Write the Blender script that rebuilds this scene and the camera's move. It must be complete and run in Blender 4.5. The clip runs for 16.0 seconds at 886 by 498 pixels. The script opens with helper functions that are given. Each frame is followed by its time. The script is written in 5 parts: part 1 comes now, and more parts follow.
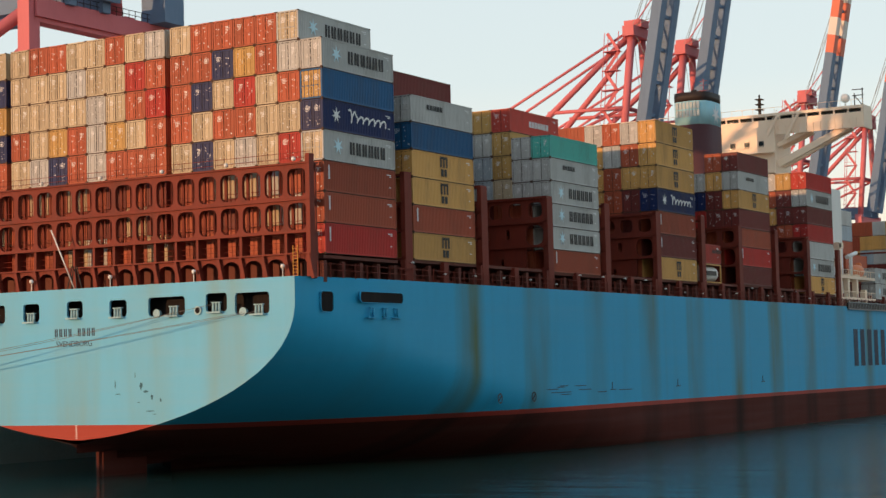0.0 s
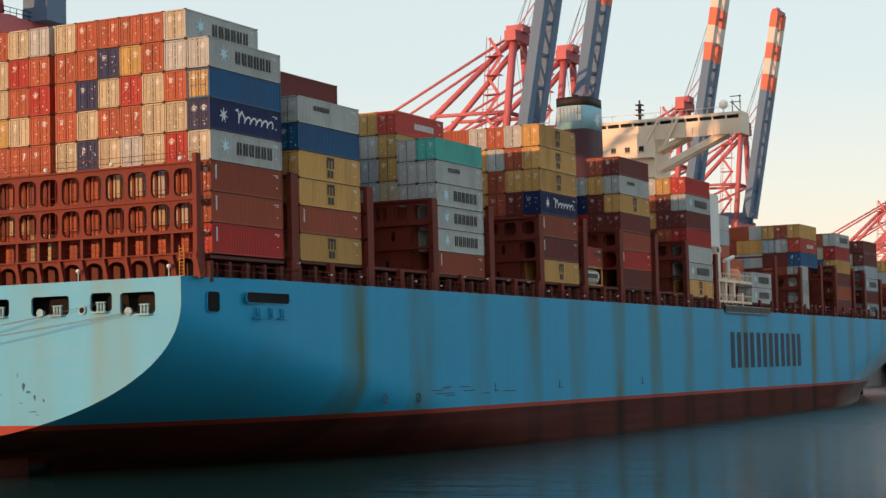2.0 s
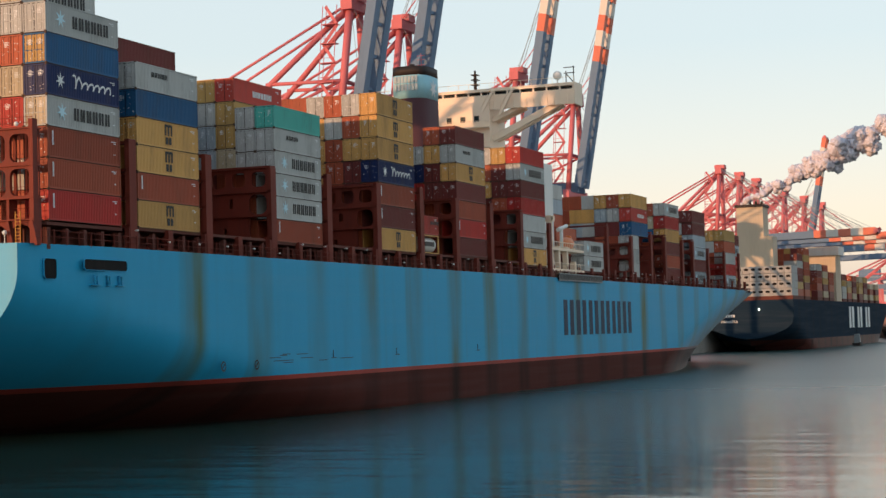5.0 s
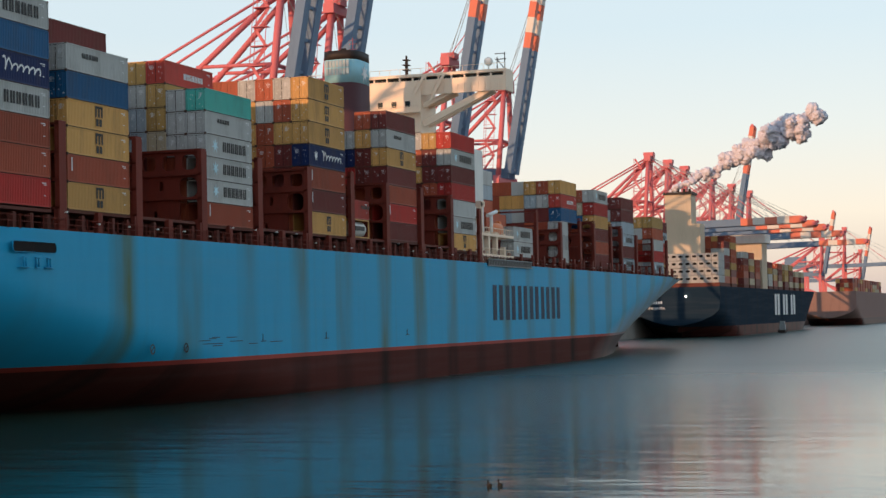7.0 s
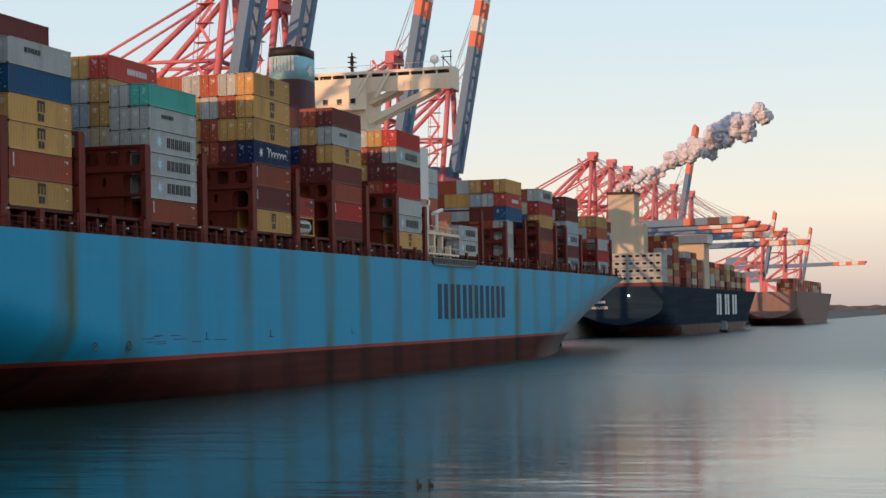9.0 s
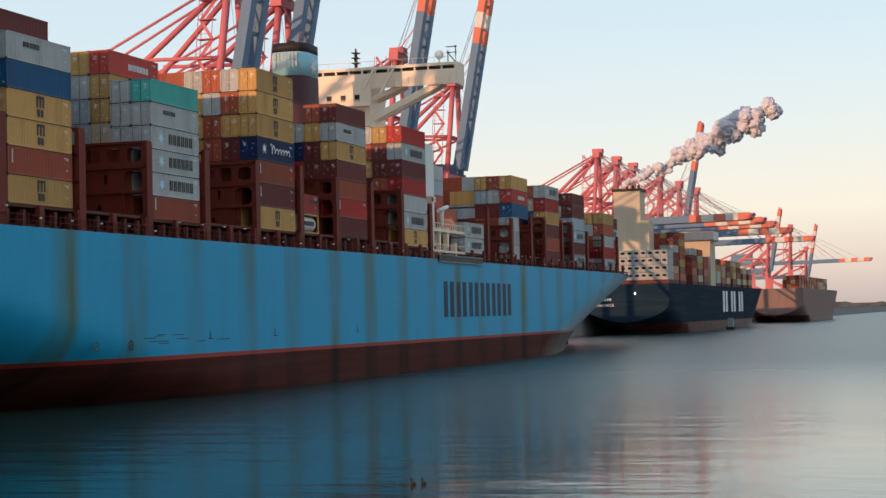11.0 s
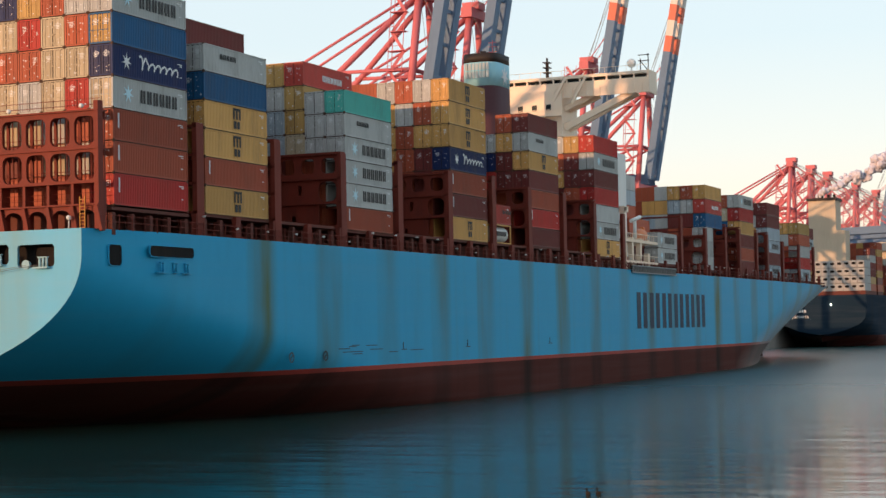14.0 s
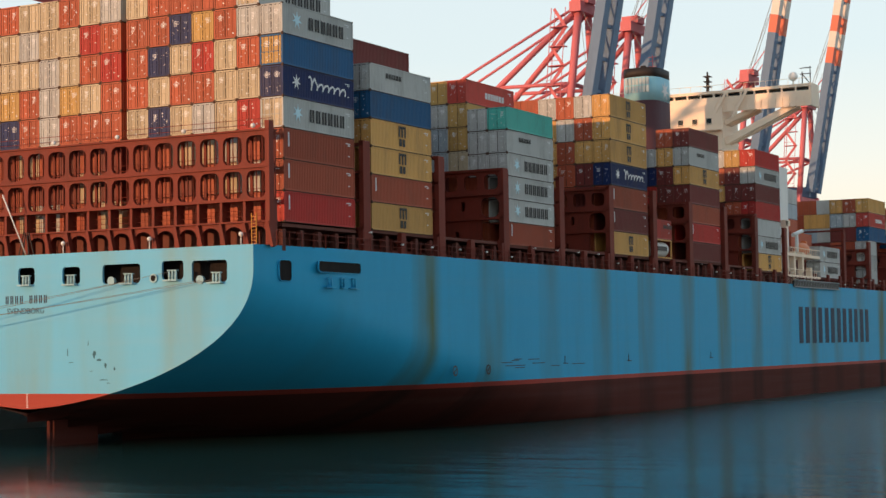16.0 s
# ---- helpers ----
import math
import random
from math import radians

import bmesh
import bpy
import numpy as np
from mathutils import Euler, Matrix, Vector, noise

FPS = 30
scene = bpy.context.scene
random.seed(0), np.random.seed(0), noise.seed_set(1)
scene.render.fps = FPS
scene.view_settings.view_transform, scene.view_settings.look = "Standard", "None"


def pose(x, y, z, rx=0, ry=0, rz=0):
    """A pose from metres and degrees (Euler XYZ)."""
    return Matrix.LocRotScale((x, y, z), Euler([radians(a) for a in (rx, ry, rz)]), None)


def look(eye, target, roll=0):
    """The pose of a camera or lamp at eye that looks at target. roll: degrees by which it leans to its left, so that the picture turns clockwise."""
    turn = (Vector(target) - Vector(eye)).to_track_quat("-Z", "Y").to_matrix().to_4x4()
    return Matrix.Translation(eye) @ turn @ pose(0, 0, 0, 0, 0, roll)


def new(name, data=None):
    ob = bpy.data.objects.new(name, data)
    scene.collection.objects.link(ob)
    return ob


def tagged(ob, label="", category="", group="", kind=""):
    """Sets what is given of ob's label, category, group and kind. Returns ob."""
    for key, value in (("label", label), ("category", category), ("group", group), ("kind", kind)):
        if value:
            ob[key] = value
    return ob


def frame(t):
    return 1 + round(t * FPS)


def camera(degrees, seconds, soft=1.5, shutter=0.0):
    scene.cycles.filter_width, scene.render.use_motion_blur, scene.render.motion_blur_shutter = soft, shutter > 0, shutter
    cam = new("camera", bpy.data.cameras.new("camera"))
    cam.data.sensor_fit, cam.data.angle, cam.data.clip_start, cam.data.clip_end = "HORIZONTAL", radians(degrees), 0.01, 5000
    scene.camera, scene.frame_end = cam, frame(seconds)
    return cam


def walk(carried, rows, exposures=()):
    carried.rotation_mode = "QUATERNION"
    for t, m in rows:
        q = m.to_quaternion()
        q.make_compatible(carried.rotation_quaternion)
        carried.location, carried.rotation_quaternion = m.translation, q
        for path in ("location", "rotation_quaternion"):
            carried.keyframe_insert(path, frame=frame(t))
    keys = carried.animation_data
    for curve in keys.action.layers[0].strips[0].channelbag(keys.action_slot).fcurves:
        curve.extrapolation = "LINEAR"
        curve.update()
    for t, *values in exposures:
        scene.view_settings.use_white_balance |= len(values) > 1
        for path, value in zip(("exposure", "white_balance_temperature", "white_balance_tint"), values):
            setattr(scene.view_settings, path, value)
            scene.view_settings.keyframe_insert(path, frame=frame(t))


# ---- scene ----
cam = camera(28.0, 16.0)
PATH = [
    (0, (-127.938, -89.665, 9.385), (-126.217, -88.655, 9.521), -1.44),
    (0.5, (-128.144, -89.587, 9.344), (-126.408, -88.604, 9.481), -1.43),
    (1, (-128.379, -89.482, 9.277), (-126.628, -88.526, 9.413), -1.57),
    (1.5, (-128.633, -89.363, 9.186), (-126.863, -88.441, 9.324), -1.56),
    (2, (-128.891, -89.248, 9.089), (-127.105, -88.359, 9.226), -1.42),
    (2.5, (-129.157, -89.155, 9.010), (-127.352, -88.303, 9.149), -1.45),
    (3, (-129.421, -89.107, 8.962), (-127.606, -88.278, 9.099), -1.41),
    (3.5, (-129.680, -89.099, 8.926), (-127.853, -88.295, 9.057), -1.46),
    (4, (-129.920, -89.128, 8.890), (-128.079, -88.356, 9.010), -1.55),
    (6.5, (-130.930, -89.464, 8.773), (-129.044, -88.802, 8.853), -1.40),
    (7, (-131.045, -89.408, 8.765), (-129.154, -88.763, 8.844), -1.26),
    (7.5, (-131.027, -89.257, 8.772), (-129.131, -88.625, 8.846), -1.22),
    (8, (-130.835, -89.021, 8.776), (-128.931, -88.412, 8.847), -1.22),
    (8.5, (-130.399, -88.756, 8.766), (-128.488, -88.171, 8.843), -1.03),
    (11, (-126.950, -87.317, 8.665), (-125.039, -86.729, 8.740), -1.34),
    (11.5, (-126.234, -87.101, 8.630), (-124.329, -86.497, 8.704), -1.38),
    (12, (-125.590, -86.896, 8.606), (-123.692, -86.271, 8.683), -1.22),
    (12.5, (-125.162, -86.653, 8.604), (-123.273, -85.999, 8.686), -1.24),
    (13, (-124.995, -86.428, 8.627), (-123.123, -85.730, 8.713), -1.21),
    (13.5, (-125.098, -86.264, 8.663), (-123.241, -85.527, 8.752), -1.24),
    (14, (-125.478, -86.169, 8.686), (-123.641, -85.383, 8.778), -1.17),
    (14.5, (-126.023, -86.194, 8.705), (-124.210, -85.356, 8.802), -1.05),
    (15, (-126.630, -86.325, 8.746), (-124.834, -85.452, 8.848), -1.03),
    (15.5, (-127.252, -86.501, 8.806), (-125.473, -85.594, 8.913), -0.88),
    (16, (-127.869, -86.683, 8.880), (-126.110, -85.739, 8.989), -0.91),
]
walk(cam, [(t, look(eye, target, roll)) for t, eye, target, roll in PATH],
     [(0, 0.46, 7150, 9), (4, 0.46, 7050, 9), (7, 0.44, 6650, 9), (8.7, 0.38, 6600, 9), (11, 0.42, 6500, 9), (12.5, 0.46, 6500, 9), (14, 0.58, 6800, 9), (16, 0.54, 7000, 9)])

import functools

# world, sun
SUN_AZ = Vector((-1.0, 0.5, 0.0)).normalized()
SUN_EL = radians(6)
world = bpy.data.worlds.new("sky")
scene.world = world
world.use_nodes = True
wn = world.node_tree
sky = wn.nodes.new("ShaderNodeTexSky")
sky.sky_type, sky.sun_disc = "NISHITA", False
sky.sun_elevation = SUN_EL
sky.sun_rotation = math.atan2(SUN_AZ.x, SUN_AZ.y)
sky.air_density, sky.dust_density, sky.ozone_density = 1.0, 1.0, 2.5
# morning haze that pales the sky and warms it towards the horizon
wtc = wn.nodes.new("ShaderNodeTexCoord")
wsep = wn.nodes.new("ShaderNodeSeparateXYZ")
wn.links.new(wtc.outputs["Generated"], wsep.inputs[0])
ramp = wn.nodes.new("ShaderNodeValToRGB")
wn.links.new(wsep.outputs[2], ramp.inputs[0])
ramp.color_ramp.elements[0].position, ramp.color_ramp.elements[0].color = 0.0, (0.52, 0.43, 0.44, 1)
ramp.color_ramp.elements[1].position, ramp.color_ramp.elements[1].color = 0.55, (0.32, 0.45, 0.58, 1)
for p, c in ((0.02, (0.70, 0.57, 0.52, 1)), (0.055, (0.88, 0.77, 0.66, 1)), (0.10, (0.76, 0.77, 0.75, 1)), (0.16, (0.63, 0.73, 0.79, 1)), (0.28, (0.60, 0.71, 0.80, 1))):
    ramp.color_ramp.elements.new(p).color = c
haze = wn.nodes.new("ShaderNodeMix")
haze.data_type, haze.inputs["Factor"].default_value = "RGBA", 0.82
gain = wn.nodes.new("ShaderNodeVectorMath")
gain.operation, gain.inputs[1].default_value = "SCALE", (1, 1, 1)
gain.inputs["Scale"].default_value = 6.2
wn.links.new(ramp.outputs[0], gain.inputs[0])
wn.links.new(sky.outputs[0], haze.inputs["A"])
wn.links.new(gain.outputs[0], haze.inputs["B"])
wn.links.new(haze.outputs["Result"], wn.nodes["Background"].inputs[0])
wn.nodes["Background"].inputs[1].default_value = 0.15
sun = new("sun", bpy.data.lights.new("sun", "SUN"))
sun.data.energy, sun.data.angle, sun.data.color = 2.4, radians(0.6), (1.0, 0.55, 0.30)
to_sun = SUN_AZ * math.cos(SUN_EL) + Vector((0, 0, math.sin(SUN_EL)))
sun.matrix_world = look(to_sun * 300, (0, 0, 0))


# ---------------------------------------------------------------- materials
def mat(name, colour, rough=0.5, metal=0.0, dirt=0.3, dirt_colour=(0.10, 0.06, 0.04), scale=0.6, bump=0.02, streak=True, random_tint=0.0):
    m = bpy.data.materials.new(name)
    m.use_nodes = True
    n, l = m.node_tree.nodes, m.node_tree.links
    b = n["Principled BSDF"]
    b.inputs["Roughness"].default_value, b.inputs["Metallic"].default_value = rough, metal
    b.inputs["Specular IOR Level"].default_value = 0.25
    tc = n.new("ShaderNodeTexCoord")
    mp = n.new("ShaderNodeMapping")
    mp.inputs["Scale"].default_value = (1, 1, 0.18 if streak else 1)
    l.new(tc.outputs["Object"], mp.inputs[0])
    info = n.new("ShaderNodeObjectInfo")
    add = n.new("ShaderNodeVectorMath")
    add.operation = "ADD"
    mul = n.new("ShaderNodeMath")
    mul.operation, mul.inputs[1].default_value = "MULTIPLY", 57.0
    l.new(info.outputs["Random"], mul.inputs[0])
    l.new(mp.outputs[0], add.inputs[0])
    l.new(mul.outputs[0], add.inputs[1])
    n1 = n.new("ShaderNodeTexNoise")
    n1.inputs["Scale"].default_value, n1.inputs["Detail"].default_value = scale, 6
    l.new(add.outputs[0], n1.inputs["Vector"])
    n2 = n.new("ShaderNodeTexNoise")
    n2.inputs["Scale"].default_value, n2.inputs["Detail"].default_value = scale * 9, 4
    l.new(add.outputs[0], n2.inputs["Vector"])
    r = n.new("ShaderNodeMapRange")
    r.inputs["From Min"].default_value, r.inputs["From Max"].default_value = 0.48, 0.75
    r.inputs["To Max"].default_value = dirt
    mixn = n.new("ShaderNodeMath")
    mixn.operation = "MULTIPLY_ADD"
    mixn.inputs[1].default_value, mixn.inputs[2].default_value = 0.35, 0.0
    l.new(n2.outputs[0], mixn.inputs[0])
    sm = n.new("ShaderNodeMath")
    sm.operation = "MULTIPLY_ADD"
    sm.inputs[1].default_value = 0.65
    l.new(n1.outputs[0], sm.inputs[0])
    l.new(mixn.outputs[0], sm.inputs[2])
    l.new(sm.outputs[0], r.inputs[0])
    mix = n.new("ShaderNodeMix")
    mix.data_type = "RGBA"
    l.new(r.outputs[0], mix.inputs["Factor"])
    mix.inputs["A"].default_value = (*colour, 1)
    mix.inputs["B"].default_value = (*dirt_colour, 1)
    out = mix.outputs["Result"]
    if random_tint:
        h = n.new("ShaderNodeHueSaturation")
        v = n.new("ShaderNodeMapRange")
        v.inputs["To Min"].default_value, v.inputs["To Max"].default_value = 1 - random_tint, 1 + random_tint
        l.new(info.outputs["Random"], v.inputs[0])
        l.new(v.outputs[0], h.inputs["Value"])
        l.new(out, h.inputs["Color"])
        out = h.outputs[0]
    l.new(out, b.inputs["Base Color"])
    if bump:
        bp = n.new("ShaderNodeBump")
        bp.inputs["Strength"].default_value, bp.inputs["Distance"].default_value = 0.5, bump
        l.new(n2.outputs[0], bp.inputs["Height"])
        l.new(bp.outputs[0], b.inputs["Normal"])
    return m


def hull_mat(name, colour, stain, pitch, amount, rough=0.55, gloss=0.75, shine=0.2, across=False):
    m = mat(name, colour, rough, 0, 0.16, tuple(c * 0.55 for c in colour), 0.12, 0.02)
    n, l = m.node_tree.nodes, m.node_tree.links
    b = n["Principled BSDF"]
    b.inputs["Specular IOR Level"].default_value = shine
    src = b.inputs["Base Color"].links[0].from_socket
    geo = n.new("ShaderNodeNewGeometry")
    sep = n.new("ShaderNodeSeparateXYZ")
    l.new(geo.outputs["Position"], sep.inputs[0])

    def node(op, a, c):
        k = n.new("ShaderNodeMath")
        k.operation = op
        for i, v in enumerate((a, c)):
            if isinstance(v, (int, float)):
                k.inputs[i].default_value = v
            else:
                l.new(v, k.inputs[i])
        return k.outputs[0]

    wob = n.new("ShaderNodeTexNoise")
    wob.inputs["Scale"].default_value = 0.35
    wmp = n.new("ShaderNodeMapping")
    wmp.inputs["Scale"].default_value = (0.0, 0.6, 0.08) if across else (0.6, 0.0, 0.08)
    l.new(geo.outputs["Position"], wmp.inputs[0])
    l.new(wmp.outputs[0], wob.inputs["Vector"])
    x = node("ADD", sep.outputs[1 if across else 0], node("MULTIPLY", wob.outputs[0], 1.6))
    tri = node("PINGPONG", node("ADD", x, 0.5), pitch / 2)
    band = n.new("ShaderNodeMapRange")
    band.inputs["From Min"].default_value, band.inputs["From Max"].default_value = 3.4, 1.3
    l.new(tri, band.inputs[0])
    st = n.new("ShaderNodeTexNoise")
    st.inputs["Scale"].default_value, st.inputs["Detail"].default_value = 1.0, 5
    mp = n.new("ShaderNodeMapping")
    mp.inputs["Scale"].default_value = (0.0, 0.5, 0.05) if across else (0.28, 0.0, 0.05)
    l.new(geo.outputs["Position"], mp.inputs[0])
    l.new(mp.outputs[0], st.inputs["Vector"])
    rr = n.new("ShaderNodeMapRange")
    rr.inputs["From Min"].default_value, rr.inputs["From Max"].default_value = 0.35, 0.7
    rr.inputs["To Min"].default_value = 0.35
    l.new(st.outputs[0], rr.inputs[0])
    thin = n.new("ShaderNodeMapRange")
    thin.inputs["From Min"].default_value, thin.inputs["From Max"].default_value = 0.56, 0.8
    thin.inputs["To Max"].default_value = 0.14
    l.new(st.outputs[0], thin.inputs[0])
    # each stain has its own strength, and thin runs lie between the broad ones
    patch = n.new("ShaderNodeTexNoise")
    patch.inputs["Scale"].default_value, patch.inputs["Detail"].default_value = 1.0, 2
    pmp = n.new("ShaderNodeMapping")
    pmp.inputs["Scale"].default_value = (0.0, 0.11, 0.03) if across else (0.11, 0.0, 0.03)
    l.new(geo.outputs["Position"], pmp.inputs[0])
    l.new(pmp.outputs[0], patch.inputs["Vector"])
    pr = n.new("ShaderNodeMapRange")
    pr.inputs["From Min"].default_value, pr.inputs["From Max"].default_value = 0.35, 0.62
    pr.inputs["To Min"].default_value, pr.inputs["To Max"].default_value = 0.25, 1.0
    l.new(patch.outputs[0], pr.inputs[0])
    tri2 = node("PINGPONG", node("ADD", x, 3.1), pitch / 4)
    band2 = n.new("ShaderNodeMapRange")
    band2.inputs["From Min"].default_value, band2.inputs["From Max"].default_value = 0.55, 0.0
    band2.inputs["To Max"].default_value = 0.16
    l.new(tri2, band2.inputs[0])
    broad = node("MULTIPLY", node("ADD", band.outputs[0], band2.outputs[0]), node("MULTIPLY", rr.outputs[0], pr.outputs[0]))
    # fewer runs on the curved stern quarter than along the side
    side = n.new("ShaderNodeMapRange")
    side.inputs["From Min"].default_value, side.inputs["From Max"].default_value = 19.0, 25.0
    side.inputs["To Min"].default_value = 1.0 if across else 0.12
    l.new(sep.outputs[0], side.inputs[0])
    f = node("MULTIPLY", node("MULTIPLY", node("ADD", broad, thin.outputs[0]), side.outputs[0]), amount)
    # faded strakes along the plating
    strake = n.new("ShaderNodeTexNoise")
    strake.inputs["Scale"].default_value, strake.inputs["Detail"].default_value = 1.0, 4
    smp = n.new("ShaderNodeMapping")
    smp.inputs["Scale"].default_value = (0.03, 0.06, 0.8)
    l.new(geo.outputs["Position"], smp.inputs[0])
    l.new(smp.outputs[0], strake.inputs["Vector"])
    sr = n.new("ShaderNodeMapRange")
    sr.inputs["From Min"].default_value, sr.inputs["From Max"].default_value = 0.45, 0.75
    sr.inputs["To Max"].default_value = 0.5 if across else 0.22
    l.new(strake.outputs[0], sr.inputs[0])
    pale = n.new("ShaderNodeMix")
    pale.data_type = "RGBA"
    l.new(sr.outputs[0], pale.inputs["Factor"])
    l.new(src, pale.inputs["A"])
    pale.inputs["B"].default_value = (*[c * 0.85 + 0.06 for c in colour], 1)
    src = pale.outputs["Result"]
    mix = n.new("ShaderNodeMix")
    mix.data_type = "RGBA"
    mix.clamp_factor = True
    l.new(f, mix.inputs["Factor"])
    l.new(src, mix.inputs["A"])
    mix.inputs["B"].default_value = (*stain, 1)
    l.new(mix.outputs["Result"], b.inputs["Base Color"])
    # gloss that shows only where the plating is seen edge-on
    lw = n.new("ShaderNodeLayerWeight")
    lw.inputs["Blend"].default_value = 0.5
    gr = n.new("ShaderNodeMapRange")
    gr.inputs["From Min"].default_value, gr.inputs["From Max"].default_value = 0.80, 1.0
    gr.inputs["To Max"].default_value = gloss
    l.new(lw.outputs["Facing"], gr.inputs[0])
    gl = n.new("ShaderNodeBsdfGlossy")
    gl.inputs["Roughness"].default_value = 0.35
    ms = n.new("ShaderNodeMixShader")
    l.new(gr.outputs[0], ms.inputs[0])
    l.new(b.outputs[0], ms.inputs[1])
    l.new(gl.outputs[0], ms.inputs[2])
    l.new(ms.outputs[0], n["Material Output"].inputs["Surface"])
    return m


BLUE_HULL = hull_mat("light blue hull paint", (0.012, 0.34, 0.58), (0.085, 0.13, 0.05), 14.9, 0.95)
# hull blue made paler here: the sunlight on the transom is in the colour
TRANSOM_BLUE = hull_mat("sunlit light blue transom paint", (0.11, 0.45, 0.68), (0.20, 0.25, 0.14), 9.3, 0.45, 0.5, across=True)
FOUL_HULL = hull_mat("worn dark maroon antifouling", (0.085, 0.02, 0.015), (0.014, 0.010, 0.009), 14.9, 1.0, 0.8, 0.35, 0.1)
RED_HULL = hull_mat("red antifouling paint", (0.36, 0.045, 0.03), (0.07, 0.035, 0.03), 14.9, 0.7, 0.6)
DARK_HULL = hull_mat("dark navy hull paint", (0.014, 0.03, 0.05), (0.03, 0.03, 0.03), 15, 0.4, 0.8, 0.0, 0.03)
# distance haze and warm sunlight are mixed into this hull's base colour
HAZED_HULL = mat("red-brown ship paint with haze", (0.26, 0.16, 0.14), 0.8)
DECK = mat("brown deck paint", (0.13, 0.035, 0.025), 0.7, 0, 0.5)
LASH = mat("red-brown steel paint", (0.185, 0.029, 0.017), 0.65, 0, 0.6, (0.06, 0.02, 0.015))
CREAM = mat("cream superstructure paint", (0.92, 0.72, 0.55), 0.5, 0, 0.12, (0.55, 0.38, 0.27))
WHITE = mat("white paint", (0.78, 0.77, 0.74), 0.5, 0, 0.15)
FUNNEL_BLUE = mat("light blue funnel paint", (0.30, 0.58, 0.66), 0.45, 0, 0.15)
LEAD = mat("pale blue-grey fairlead paint", (0.30, 0.50, 0.56), 0.6, 0, 0.5, (0.12, 0.16, 0.16), 1.5)
SCRAPE = mat("scraped grey-blue paint", (0.03, 0.11, 0.15), 0.7, 0, 0.5, (0.05, 0.22, 0.30), 2.0)
BLACK = mat("sooty black paint", (0.03, 0.022, 0.02), 0.6, 0, 0.3)
NAVY = mat("dark blue lettering paint", (0.012, 0.03, 0.06), 0.6, 0, 0.2, (0.1, 0.3, 0.4))
LETTER_WHITE = mat("white lettering paint", (0.75, 0.76, 0.76), 0.5, 0, 0.1)
LETTER_DARK = mat("black lettering paint", (0.02, 0.02, 0.022), 0.5, 0, 0.1)
STAR = mat("pale blue emblem paint", (0.55, 0.78, 0.86), 0.5, 0, 0.1)
# crane red is pinked and blue paled in the base colour for distance haze
CRANE_RED = mat("red crane paint with haze", (0.63, 0.165, 0.18), 0.6, 0, 0.3, (0.42, 0.11, 0.12), 0.3)
CRANE_BLUE = mat("blue-grey crane paint with haze", (0.14, 0.22, 0.33), 0.6, 0, 0.3, (0.06, 0.10, 0.15), 0.3)
CRANE_WHITE = mat("white crane paint", (0.72, 0.66, 0.6), 0.5, 0, 0.2, (0.4, 0.3, 0.25), 0.3)
CRANE_ORANGE = mat("orange-red crane paint with haze", (0.72, 0.20, 0.13), 0.6, 0, 0.2, (0.4, 0.08, 0.05), 0.3)
STEEL = mat("galvanised steel", (0.30, 0.33, 0.34), 0.6, 0.2, 0.3)
# white greyed in the base colour for the shadow over that stern
REEFER = mat("shade-grey white reefer paint", (0.42, 0.42, 0.41), 0.7, 0, 0.4)
DARK = mat("near-black recess shade and fan unit", (0.012, 0.01, 0.01), 0.9, 0, 0.2)
YELLOW = mat("yellow ladder paint", (0.60, 0.26, 0.05), 0.5)
ORANGE_BOAT = mat("orange lifeboat plastic", (0.75, 0.22, 0.08), 0.4, 0, 0.1)
CONCRETE = mat("quay concrete", (0.30, 0.28, 0.26), 0.85, 0, 0.4, (0.12, 0.11, 0.1), 0.2, 0.03, False)
ROPE = mat("mooring rope", (0.16, 0.16, 0.15), 0.9)
LAMP = bpy.data.materials.new("lit deck lamp")
LAMP.use_nodes = True
LAMP.node_tree.nodes["Principled BSDF"].inputs["Emission Color"].default_value = (1, 0.75, 0.5, 1)
LAMP.node_tree.nodes["Principled BSDF"].inputs["Emission Strength"].default_value = 25
GLASS = mat("dark window glass", (0.02, 0.03, 0.035), 0.08, 0, 0.1)

GASKET = mat("black rubber door gasket", (0.018, 0.015, 0.013), 0.8, 0, 0.3)
# rust whose dark tone also stands for the shade between tiers
RUST = mat("rusty shade-dark frame steel", (0.085, 0.045, 0.03), 0.8, 0, 0.5)
PAINTS = {}
# T has the warm sunlight on pale grey doors mixed into its colour
for key, words, c in (
    ("T", "sun-tinted pale grey", (0.49, 0.40, 0.27)), ("M", "light grey", (0.46, 0.46, 0.44)), ("R", "brick red", (0.41, 0.088, 0.042)),
    ("X", "bright red", (0.44, 0.03, 0.025)), ("N", "red-brown", (0.34, 0.068, 0.034)), ("D", "dark maroon", (0.17, 0.032, 0.028)),
    ("Y", "mustard yellow", (0.64, 0.345, 0.11)), ("B", "deep blue", (0.010, 0.095, 0.22)), ("S", "royal navy blue", (0.006, 0.02, 0.09)),
    ("O", "faded ochre", (0.50, 0.30, 0.10)), ("G", "teal green", (0.08, 0.45, 0.38)), ("W", "pale blue-grey", (0.36, 0.42, 0.46)),
    ("H", "pinkish red", (0.50, 0.06, 0.045))):
    PAINTS[key] = (words, mat(words + " container paint", c, 0.55, 0, 0.75, tuple(0.42 * v + w for v, w in zip(c, (0.045, 0.028, 0.018))), 0.55, 0.01, True, 0.16))


